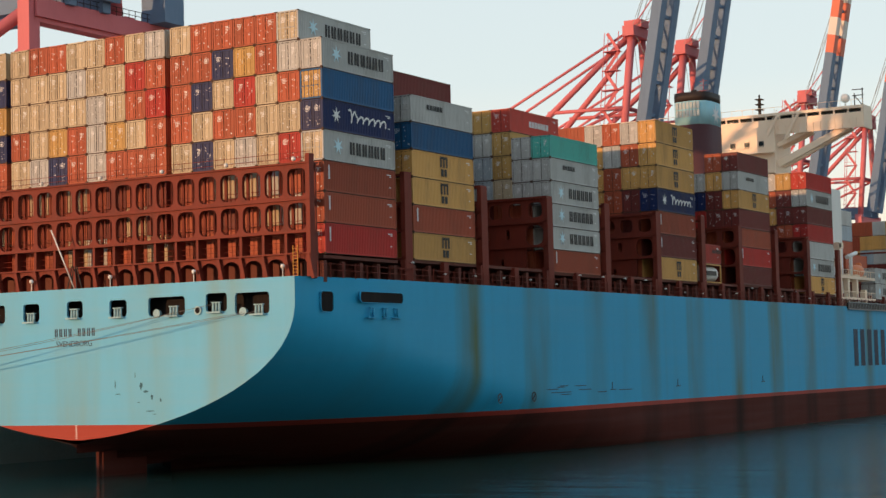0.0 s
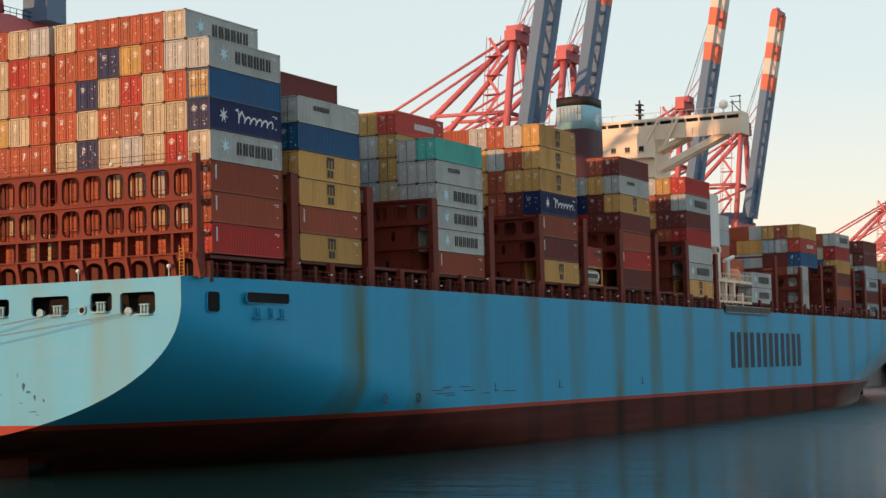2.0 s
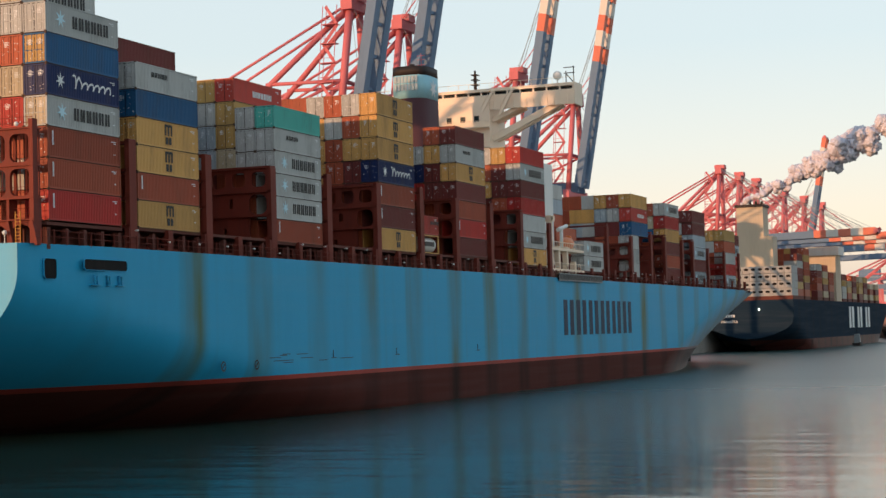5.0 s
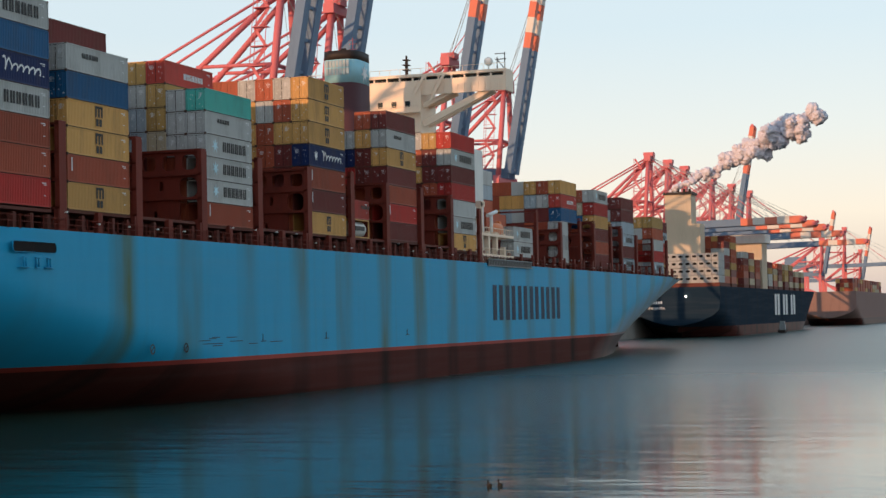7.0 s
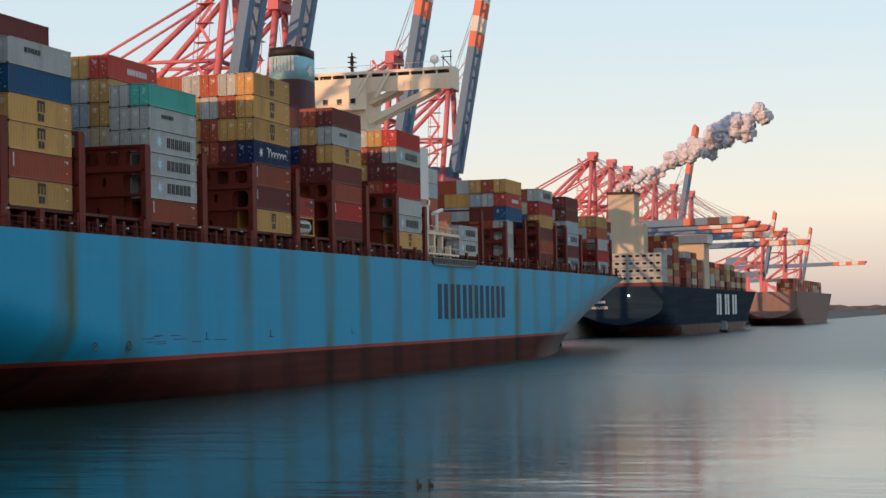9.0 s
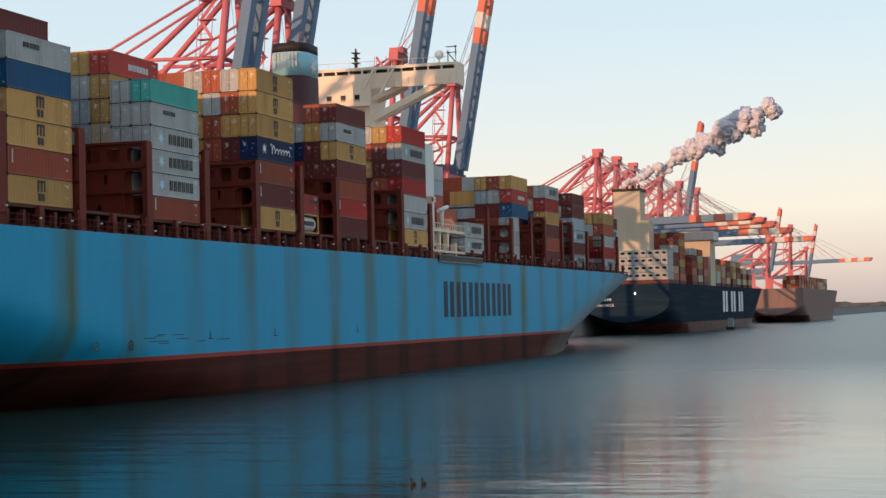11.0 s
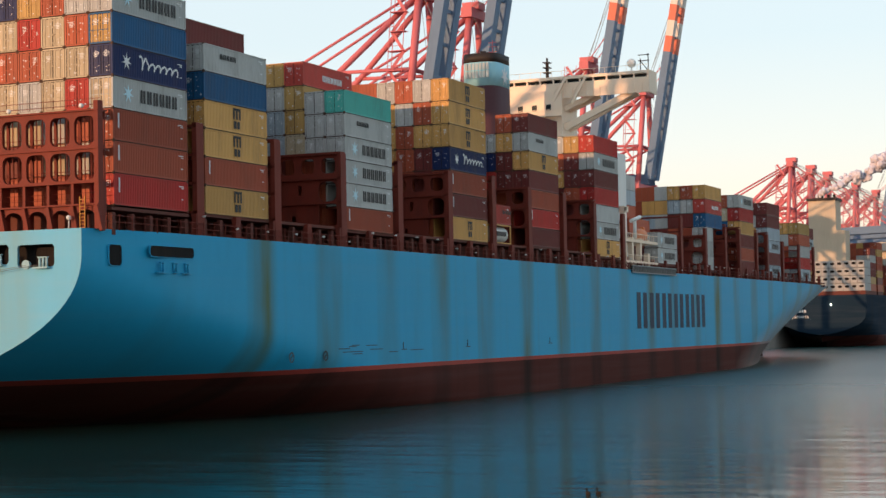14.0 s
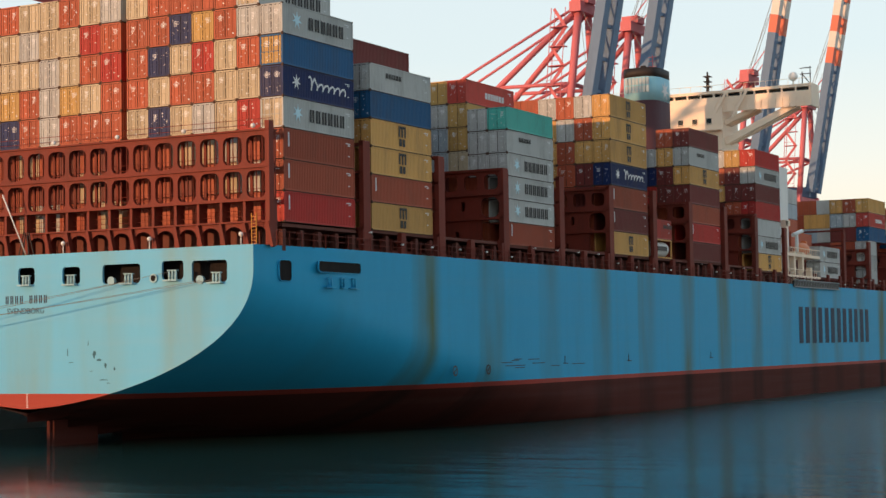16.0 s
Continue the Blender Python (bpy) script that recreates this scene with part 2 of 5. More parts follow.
# ---------------------------------------------------------------- mesh helpers
def box(bm, x0, y0, z0, x1, y1, z1, mi=0):
    v = [bm.verts.new((x, y, z)) for z in (z0, z1) for x, y in ((x0, y0), (x1, y0), (x1, y1), (x0, y1))]
    for f in ((3, 2, 1, 0), (4, 5, 6, 7), (0, 1, 5, 4), (1, 2, 6, 5), (2, 3, 7, 6), (3, 0, 4, 7)):
        bm.faces.new([v[i] for i in f]).material_index = mi


def beam(bm, a, b, w, h=None, mi=0):
    """A box beam from a to b."""
    a, b, h = Vector(a), Vector(b), h or w
    d = (b - a).normalized()
    s = d.cross(Vector((0, 0, 1)) if abs(d.z) < 0.95 else Vector((1, 0, 0))).normalized()
    u = s.cross(d)
    v = [bm.verts.new(p + s * (i * w / 2) + u * (j * h / 2)) for p in (a, b) for i, j in ((-1, -1), (1, -1), (1, 1), (-1, 1))]
    for f in ((3, 2, 1, 0), (4, 5, 6, 7), (0, 1, 5, 4), (1, 2, 6, 5), (2, 3, 7, 6), (3, 0, 4, 7)):
        bm.faces.new([v[i] for i in f]).material_index = mi


def tube(bm, a, b, r, n=8, mi=0, r2=None):
    a, b = Vector(a), Vector(b)
    d = (b - a).normalized()
    s = d.cross(Vector((0, 0, 1)) if abs(d.z) < 0.95 else Vector((1, 0, 0))).normalized()
    u = s.cross(d)
    r2 = r if r2 is None else r2
    rings = [[bm.verts.new(p + (s * math.cos(2 * math.pi * k / n) + u * math.sin(2 * math.pi * k / n)) * q) for k in range(n)] for p, q in ((a, r), (b, r2))]
    for k in range(n):
        f = bm.faces.new((rings[0][k], rings[0][(k + 1) % n], rings[1][(k + 1) % n], rings[1][k]))
        f.material_index, f.smooth = mi, n > 6
    bm.faces.new(rings[0][::-1]).material_index = mi
    bm.faces.new(rings[1]).material_index = mi


def mesh_of(name, bm, *materials):
    bmesh.ops.recalc_face_normals(bm, faces=bm.faces)
    me = bpy.data.meshes.new(name)
    bm.to_mesh(me)
    bm.free()
    for m in materials:
        me.materials.append(m)
    return me


def thing(name, label, category, m=None, group="", kind="", data=None):
    ob = new(name, data)
    if m is not None:
        ob.matrix_basis = m
    return tagged(ob, label, category, group, kind)


def part(name, bm, material, parent, label="", at=None):
    me = bm if isinstance(bm, bpy.types.Mesh) else mesh_of(name, bm, *(material if isinstance(material, (list, tuple)) else [material]))
    ob = new(name, me)
    ob.parent = parent
    if at is not None:
        ob.matrix_basis = at
    if label:
        ob["label"] = label
    if name == "lettering":
        ob["kind"] = "stuff"
    return ob


def plate_with_holes(bm, outline, holes, to3d, depth):
    """A flat plate of that depth with real openings. outline and holes are loops of (u, v); to3d maps (u, v, d)."""
    fronts = []
    for d in (0.0, depth):
        edges, loops = [], []
        for loop in (outline, *holes):
            vs = [bm.verts.new(to3d(u, v, d)) for u, v in loop]
            loops.append(vs)
            edges += [bm.edges.new((vs[i], vs[(i + 1) % len(vs)])) for i in range(len(vs))]
        bmesh.ops.triangle_fill(bm, edges=edges, use_beauty=True)
        fronts.append(loops)
    for a, b in zip(*fronts):
        for i in range(len(a)):
            j = (i + 1) % len(a)
            bm.faces.new((a[i], a[j], b[j], b[i]))


def rounded(u0, v0, u1, v1, r, n=4):
    pts = []
    for cu, cv, a0 in ((u1 - r, v0 + r, -90), (u1 - r, v1 - r, 0), (u0 + r, v1 - r, 90), (u0 + r, v0 + r, 180)):
        pts += [(cu + r * math.cos(radians(a0 + 90 * k / n)), cv + r * math.sin(radians(a0 + 90 * k / n))) for k in range(n + 1)]
    return pts


# ---------------------------------------------------------------- water, quay, far shore
def water_mat():
    m = bpy.data.materials.new("harbour water")
    m.use_nodes = True
    n, l = m.node_tree.nodes, m.node_tree.links
    b = n["Principled BSDF"]
    b.inputs["Base Color"].default_value = (0.012, 0.048, 0.045, 1)
    b.inputs["Roughness"].default_value, b.inputs["IOR"].default_value = 0.10, 1.33
    geo = n.new("ShaderNodeNewGeometry")
    h = None
    for sc, amp, sx in ((0.12, 0.5, 1.0), (0.5, 0.15, 1.0), (1.9, 0.035, 1.0)):
        mp = n.new("ShaderNodeMapping")
        mp.inputs["Rotation"].default_value = (0, 0, radians(25))
        mp.inputs["Scale"].default_value = (sc * 1.6, sc * 0.55, sc)
        t = n.new("ShaderNodeTexNoise")
        t.inputs["Detail"].default_value, t.inputs["Scale"].default_value = 4, 1.0
        l.new(geo.outputs["Position"], mp.inputs[0])
        l.new(mp.outputs[0], t.inputs["Vector"])
        k = n.new("ShaderNodeMath")
        k.operation = "MULTIPLY_ADD"
        k.inputs[1].default_value = amp
        l.new(t.outputs[0], k.inputs[0])
        if h is not None:
            l.new(h, k.inputs[2])
        h = k.outputs[0]
    calm = n.new("ShaderNodeTexNoise")
    calm.inputs["Scale"].default_value, calm.inputs["Detail"].default_value = 0.012, 3
    l.new(geo.outputs["Position"], calm.inputs["Vector"])
    cr = n.new("ShaderNodeMapRange")
    cr.inputs["From Min"].default_value, cr.inputs["From Max"].default_value = 0.4, 0.62
    cr.inputs["To Min"].default_value, cr.inputs["To Max"].default_value = 0.12, 0.85
    l.new(calm.outputs[0], cr.inputs[0])
    bp = n.new("ShaderNodeBump")
    bp.inputs["Distance"].default_value = 0.42
    # the water lies calmer in the lee of the hull
    sp = n.new("ShaderNodeSeparateXYZ")
    l.new(geo.outputs["Position"], sp.inputs[0])
    lee = n.new("ShaderNodeMapRange")
    lee.inputs["From Min"].default_value, lee.inputs["From Max"].default_value = -66, -30
    lee.inputs["To Min"].default_value, lee.inputs["To Max"].default_value = 0.85, 0.55
    l.new(sp.outputs[1], lee.inputs[0])
    calmer = n.new("ShaderNodeMath")
    calmer.operation = "MULTIPLY"
    l.new(cr.outputs[0], calmer.inputs[0])
    l.new(lee.outputs[0], calmer.inputs[1])
    # wind ruffles the open water farther along the hull
    wind = n.new("ShaderNodeMapRange")
    wind.inputs["From Min"].default_value, wind.inputs["From Max"].default_value = -30, 170
    wind.inputs["To Min"].default_value, wind.inputs["To Max"].default_value = 0.10, 0.32
    l.new(sp.outputs[0], wind.inputs[0])
    l.new(wind.outputs[0], b.inputs["Roughness"])
    l.new(calmer.outputs[0], bp.inputs["Strength"])
    l.new(h, bp.inputs["Height"])
    l.new(bp.outputs[0], b.inputs["Normal"])
    return m


bm = bmesh.new()
v = [bm.verts.new(p) for p in ((-3000, -3500, 0), (4600, -3500, 0), (4600, 3500, 0), (-3000, 3500, 0))]
bm.faces.new(v)
thing("water", "dark rippled harbour water", "water", kind="structure", data=mesh_of("water", bm, water_mat()))

bm = bmesh.new()
box(bm, -600, 56.5, -8, 2500, 400, 7.6)
box(bm, -600, 56.2, 7.6, 2500, 57.0, 8.0)
thing("quay", "grey concrete quay wall and apron", "quay", kind="structure", data=mesh_of("quay", bm, CONCRETE))


# ---------------------------------------------------------------- the blue ship's hull
B_SIDE, B_MID, B_HALF, DECK_Z = -0.7, 26.2, 26.9, 18.0


def lerp(a, b, t):
    return a + (b - a) * max(0.0, min(1.0, t))


def half_breadth(x, z):
    """Half of the hull's breadth at a station and a height."""
    zb = lerp(3.6, -13, (max(0.0, x) / 120.0) ** 0.85)
    zf = lerp(16, 5, (max(0.0, x) / 52.0) ** 0.9) if x < 52 else lerp(5, -9, ((x - 52) / 95.0) ** 0.9)
    top = B_HALF * lerp(0.95, 1.0, x / 12)
    if z <= zb:
        return 0.0
    if z < zf:
        u = (z - zb) / (zf - zb)
        top *= (1 - (1 - u) ** 2.2) ** (1 / 1.5)
    w = max(0.0, min(1.0, z / DECK_Z)) ** 1.4
    x0, x1, p = lerp(222, 290, w), lerp(353, 397, w), lerp(1.25, 2.2, w)
    if x > x0:
        top *= max(0.0, 1 - ((x - x0) / (x1 - x0)) ** p) if x < x1 else 0.0
    return top


def build_hull():
    ship = thing("container_ship", "light blue container ship hull with red underside", "ship")
    levels = [-2, -1, 0, 0.8, 1.6, 2.4, 3.2, 4, 4.5, 5, 5.4, 5.9, 6.3, 6.8, 7.4, 8, 8.7, 9.5, 10.2, 11, 11.7, 12.5, 13.2, 14, 14.6, 15.2, 15.7, 16.2, 17, DECK_Z]
    xs = [0.05, 1.5, 3, 5, 7.5, 10, 12, 14, 17, 20, 24, 28, 32, 37, 43, 48, 52, 57, 63, 70, 80, 100, 130, 160, 190, 205, 220, 235] + list(range(245, 398, 6)) + [397]
    for side, nm in ((-1, "starboard_side"), (1, "port_side")):
        bm = bmesh.new()
        grid = []
        for x in xs:
            grid.append([bm.verts.new((x, B_MID + side * half_breadth(x, z), z)) for z in levels])
        for i in range(len(xs) - 1):
            for j in range(len(levels) - 1):
                q = (grid[i][j], grid[i + 1][j], grid[i + 1][j + 1], grid[i][j + 1])
                if all(abs(k.co.y - B_MID) < 0.01 for k in q):
                    continue
                f = bm.faces.new(q)
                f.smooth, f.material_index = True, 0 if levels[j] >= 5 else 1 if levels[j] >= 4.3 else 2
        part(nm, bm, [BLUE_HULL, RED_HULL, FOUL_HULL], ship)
    # transom with mooring openings
    rise = [5.05] + levels[10:-1] + [17.99]
    outline = [(B_MID + half_breadth(0, z) * side, z) for side, zz in ((-1, rise[::-1]), (1, rise)) for z in zz]
    holes = [(3.4, 14.8, 7.2, 16.75), (8.1, 15.15, 10.5, 16.85), (12.9, 15.0, 17.2, 16.75), (19.8, 15.1, 21.9, 16.7), (25.2, 15.2, 27.2, 16.8), (30.7, 15.0, 32.8, 16.75),
             (35.2, 15.0, 39.5, 16.75), (42.0, 15.15, 44.3, 16.85), (45.2, 14.8, 49, 16.75)]
    bm = bmesh.new()
    plate_with_holes(bm, outline, [rounded(a, b, c, d, 0.35) for a, b, c, d in holes], lambda u, v, d: (d, u, v), 0.25)
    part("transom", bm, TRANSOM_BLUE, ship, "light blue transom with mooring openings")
    bm = bmesh.new()
    low = [(B_MID + half_breadth(0, z) * s, z) for s, zz in ((-1, [5.046, 4.7, 4.3, 3.9, 3.62]), (1, [3.62, 3.9, 4.3, 4.7, 5.046])) for z in zz]
    plate_with_holes(bm, low, [], lambda u, v, d: (d, u, v), 0.25)
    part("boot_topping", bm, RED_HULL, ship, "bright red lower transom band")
    # deck
    bm = bmesh.new()
    rows = [(bm.verts.new((x, B_MID - half_breadth(x, 17.4) + 0.05, 17.6)), bm.verts.new((x, B_MID + half_breadth(x, 17.4) - 0.05, 17.6))) for x in xs[:-1]]
    for a, b in zip(rows, rows[1:]):
        bm.faces.new((a[0], b[0], b[1], a[1]))
    part("deck", bm, DECK, ship)
    # near-black wall puts the mooring deck's shade behind the transom openings
    bm = bmesh.new()
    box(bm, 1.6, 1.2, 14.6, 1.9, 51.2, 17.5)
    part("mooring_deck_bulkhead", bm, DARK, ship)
    # rudder
    bm = bmesh.new()
    box(bm, 3.0, 25.75, -4, 10.0, 26.65, 3.4)
    bmesh.ops.bevel(bm, geom=bm.edges[:], offset=0.3, segments=2, affect="EDGES")
    part("rudder", bm, FOUL_HULL, ship)
    # fairleads and roller stands at the transom openings
    for a, b, c, d in holes:
        n_roll = 2 if c - a > 2.5 else 1
        for k in range(n_roll):
            y = a + (c - a) * (0.3 + 0.45 * k if n_roll == 2 else 0.5)
            bm = bmesh.new()
            if k == 0:
                box(bm, -0.5, y - 0.75, b - 0.12, 0.1, y + 0.75, b + 0.02)
                for q in (-0.5, -0.15, 0.2):
                    tube(bm, (-0.2, y + q, b), (-0.2, y + q, b + 0.8), 0.13, 8, 0, 0.1)
                box(bm, -0.35, y - 0.65, b + 0.78, -0.05, y + 0.35, b + 0.88)
                part("roller_fairlead", bm, LEAD, ship, "pale blue-grey roller fairlead")
            else:
                bmesh.ops.create_cone(bm, segments=16, radius1=0.4, radius2=0.32, depth=0.4, cap_ends=True,
                                      matrix=Matrix.Translation((0.05, y, b + 0.25)) @ pose(0, 0, 0, 0, 90, 0))
                part("panama_lead", bm, LEAD, ship, "round pale blue-grey mooring lead")
    # small round lead between the openings
    for y in (11.35, 41.05):
        bm = bmesh.new()
        bmesh.ops.create_cone(bm, segments=20, radius1=0.42, radius2=0.36, depth=0.16, cap_ends=True, matrix=Matrix.Translation((-0.06, y, 15.35)) @ pose(0, 0, 0, 0, 90, 0))
        ring = part("round_lead", bm, LEAD, ship, "round pale blue-grey lead with a dark disc as shaded bore")
        # near-black disc set on the lead for its shaded bore
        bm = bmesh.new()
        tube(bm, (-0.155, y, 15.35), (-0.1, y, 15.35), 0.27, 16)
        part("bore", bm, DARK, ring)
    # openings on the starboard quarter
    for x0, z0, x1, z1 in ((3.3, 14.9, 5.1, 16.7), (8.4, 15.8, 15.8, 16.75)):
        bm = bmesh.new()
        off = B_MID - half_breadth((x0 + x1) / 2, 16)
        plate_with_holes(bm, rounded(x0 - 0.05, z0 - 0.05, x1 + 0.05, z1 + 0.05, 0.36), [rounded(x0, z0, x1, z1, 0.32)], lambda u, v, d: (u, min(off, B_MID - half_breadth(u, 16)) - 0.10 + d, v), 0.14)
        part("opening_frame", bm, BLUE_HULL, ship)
        # near-black panel on the plating stands in for the shade inside
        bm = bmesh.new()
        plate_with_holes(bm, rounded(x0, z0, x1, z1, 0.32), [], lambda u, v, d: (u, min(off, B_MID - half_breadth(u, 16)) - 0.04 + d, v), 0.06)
        part("opening_recess", bm, DARK, ship, "dark panel for the shade in a mooring opening")
    for x, w in ((10.2, 0.8), (12.4, 0.35), (14.4, 0.8)):
        bm = bmesh.new()
        box(bm, x - w, -1.0, 14.35, x + w, -0.6, 14.45)
        tube(bm, (x - 0.2, -0.85, 14.45), (x - 0.2, -0.85, 15.3), 0.1, 8)
        tube(bm, (x + 0.2, -0.85, 14.45), (x + 0.2, -0.85, 15.3), 0.1, 8)
        box(bm, x - 0.38, -0.98, 15.25, x + 0.38, -0.72, 15.33)
        part("roller_fairlead", bm, BLUE_HULL, ship)
    # scuffs, thruster marks, draught marks
    srnd = random.Random(8)
    for k in range(9):
        bm = bmesh.new()
        x = 44 + srnd.uniform(0, 20)
        box(bm, x, -0.715, 6.6 + srnd.uniform(-0.3, 0.7), x + srnd.uniform(1.5, 5), -0.69, 7.35)
        bm.verts.ensure_lookup_table()
        z = bm.verts[0].co.z
        for v in bm.verts[4:]:
            v.co.z = z + 0.09
        part("scuff", bm, LETTER_DARK, ship, "dark paint scuff")
    for x in (34.6, 42.2):
        bm = bmesh.new()
        bmesh.ops.create_circle(bm, segments=20, radius=0.55)
        ring = bm.verts[:]
        for v in ring:
            v.co = Vector((x + v.co.x, -0.72, 6.3 + v.co.y))
        inner = [bm.verts.new((x + (v.co.x - x) * 0.7, -0.72, 6.3 + (v.co.z - 6.3) * 0.7)) for v in ring]
        for k in range(20):
            bm.faces.new((ring[k], ring[(k + 1) % 20], inner[(k + 1) % 20], inner[k]))
        beam(bm, (x - 0.35, -0.72, 6.05), (x + 0.35, -0.72, 6.55), 0.02, 0.14)
        part("thruster_mark", bm, LETTER_DARK, ship)
    for k in range(7):
        bm = bmesh.new()
        box(bm, -0.02, 26.05, 3.75 + k * 0.2, 0.0, 26.25, 3.83 + k * 0.2)
        part("draught_mark", bm, LETTER_WHITE, ship)
    for y, z, w, h in ((18.2, 8.6, 0.5, 0.9), (17.6, 8.1, 0.7, 0.3), (16.9, 7.6, 0.35, 0.7), (17.2, 6.3, 1.3, 0.16), (16.6, 6.0, 0.5, 0.12),
                       (21.3, 8.9, 0.16, 1.1), (21.0, 7.9, 0.9, 0.1), (18.9, 9.6, 0.12, 0.6), (15.9, 7.3, 0.3, 0.5), (18.5, 7.1, 0.6, 0.08)):
        bm = bmesh.new()
        ring = []
        for k in range(12):
            a, q = 2 * math.pi * k / 12, srnd.uniform(0.45, 1.0)
            ring.append((y + 0.5 * w * q * math.cos(a), z + 0.5 * h * q * math.sin(a)))
        vs = [[bm.verts.new((x, u, v)) for u, v in ring] for x in (-0.006, 0.0)]
        bm.faces.new(vs[0])
        for k in range(12):
            bm.faces.new((vs[0][k], vs[1][k], vs[1][(k + 1) % 12], vs[0][(k + 1) % 12]))
        part("scuff", bm, SCRAPE, ship, "dark scrape in the paint")
    for x in (62.0, 81.5, 112.0):
        bm = bmesh.new()
        box(bm, x - 0.06, -0.75, 6.6, x + 0.06, -0.69, 7.5)
        box(bm, x - 0.5, -0.74, 6.6, x + 0.9, -0.69, 6.7)
        part("tug_mark", bm, LETTER_DARK, ship)
    return ship


SHIP = build_hull()


# ---------------------------------------------------------------- containers
def corrugated(bm, x0, x1, y, z0, z1, out, pitch=0.28, depth=0.045):
    n = max(4, round((x1 - x0) / pitch))
    p = (x1 - x0) / n
    pts = []
    for i in range(n):
        a = x0 + i * p
        pts += [(a, 0), (a + 0.26 * p, 0), (a + 0.5 * p, 1), (a + 0.76 * p, 1)]
    pts.append((x1, 0))
    lo = [bm.verts.new((x, y - out * depth * d, z0)) for x, d in pts]
    hi = [bm.verts.new((x, y - out * depth * d, z1)) for x, d in pts]
    for i in range(len(pts) - 1):
        bm.faces.new((lo[i], lo[i + 1], hi[i + 1], hi[i]))


@functools.lru_cache(None)
def container_body(key, length, height):
    bm = bmesh.new()
    w = 2.44
    for y, out in ((0.03, -1), (w - 0.03, 1)):
        corrugated(bm, 0.14, length - 0.14, y, 0.16, height - 0.10, out)
    for x in (0, length - 0.16):
        for y in (0, w - 0.16):
            box(bm, x, y, 0, x + 0.16, y + 0.16, height)
    for y in (0.0, w - 0.08):
        box(bm, 0.16, y, 0.02, length - 0.16, y + 0.08, 0.18)
        box(bm, 0.16, y, height - 0.11, length - 0.16, y + 0.08, height - 0.01)
    box(bm, 0.10, 0.08, height - 0.06, length - 0.05, w - 0.08, height - 0.02)
    box(bm, 0.10, 0.08, 0.1, length - 0.05, w - 0.08, 0.16)
    box(bm, length - 0.1, 0.16, 0.1, length - 0.06, w - 0.16, height - 0.05)
    for z in (0.02, height - 0.14):
        box(bm, 0.0, 0.16, z, 0.12, w - 0.16, z + 0.12)
    return mesh_of("container_body", bm, PAINTS[key][1])


@functools.lru_cache(None)
def corner_fittings(length, height):
    """Rusty bottom frame, corner castings and twistlocks, dark also for the shade between tiers."""
    bm = bmesh.new()
    w = 2.44
    box(bm, 0.02, -0.004, -0.02, length - 0.02, w + 0.004, 0.012)
    for x in (-0.008, length - 0.17):
        for y in (-0.008, w - 0.156):
            box(bm, x, y, -0.075, x + 0.178, y + 0.164, 0.118)
            box(bm, x, y, height - 0.12, x + 0.178, y + 0.164, height + 0.002)
    return mesh_of("corner_fittings", bm, RUST)


@functools.lru_cache(None)
def container_door(key, height, variant):
    rnd = random.Random(variant * 7 + len(key))
    bm = bmesh.new()
    w = 1.05
    box(bm, 0.05, 0, 0, 0.09, w, height)
    for k in range(4):
        z = 0.08 + k * (height - 0.1) / 4
        box(bm, 0.032, 0.08, z, 0.05, w - 0.08, z + (height - 0.1) / 4 - 0.12)
    for a, c, e, g in ((-0.04, -0.04, w + 0.02, 0.03), (-0.04, height - 0.05, w + 0.02, height + 0.02), (-0.04, 0.03, 0.02, height - 0.05), (w - 0.02, 0.03, w + 0.03, height - 0.05)):
        box(bm, 0.03, a, c, 0.06, e, g, 2)
    for k in range(rnd.randint(7, 12)):
        a, c, s = rnd.uniform(0.1, 0.85), rnd.uniform(0.2, height - 0.3), rnd.uniform(0.035, 0.11)
        box(bm, 0.022, a, c, 0.07, a + s, c + s * rnd.choice((0.4, 0.6, 1, 1.4)), 1)
    if variant % 2:
        for k in range(4):
            box(bm, 0.022, 0.2, height * 0.62 + k * 0.13, 0.07, 0.2 + rnd.uniform(0.3, 0.7), height * 0.62 + k * 0.13 + 0.05, 1)
    for z in (0.25, 0.95, 1.65, height - 0.25):
        box(bm, 0.015, w - 0.06 if variant % 2 else -0.02, z, 0.05, w + 0.04 if variant % 2 else 0.08, z + 0.12)
    return mesh_of("door", bm, PAINTS[key][1], LETTER_WHITE, GASKET)


@functools.lru_cache(None)
def lock_rod(key, height):
    bm = bmesh.new()
    tube(bm, (0, 0, 0), (0, 0, height), 0.028, 6)
    for z in (0.02, height * 0.4, height * 0.62, height - 0.1):
        box(bm, -0.03, -0.07, z, 0.04, 0.07, z + 0.07)
    box(bm, -0.06, 0.0, height * 0.42, -0.02, 0.38, height * 0.42 + 0.05)
    return mesh_of("lock_rod", bm, PAINTS[key][1])


COUNT = [0]
REST = {}


def rest(pile, key, x, y, z, length=12.19, height=2.59):
    """Remember a container that is only part of a joined stack."""
    REST.setdefault(pile, []).append((key, x, y, z, length, height))


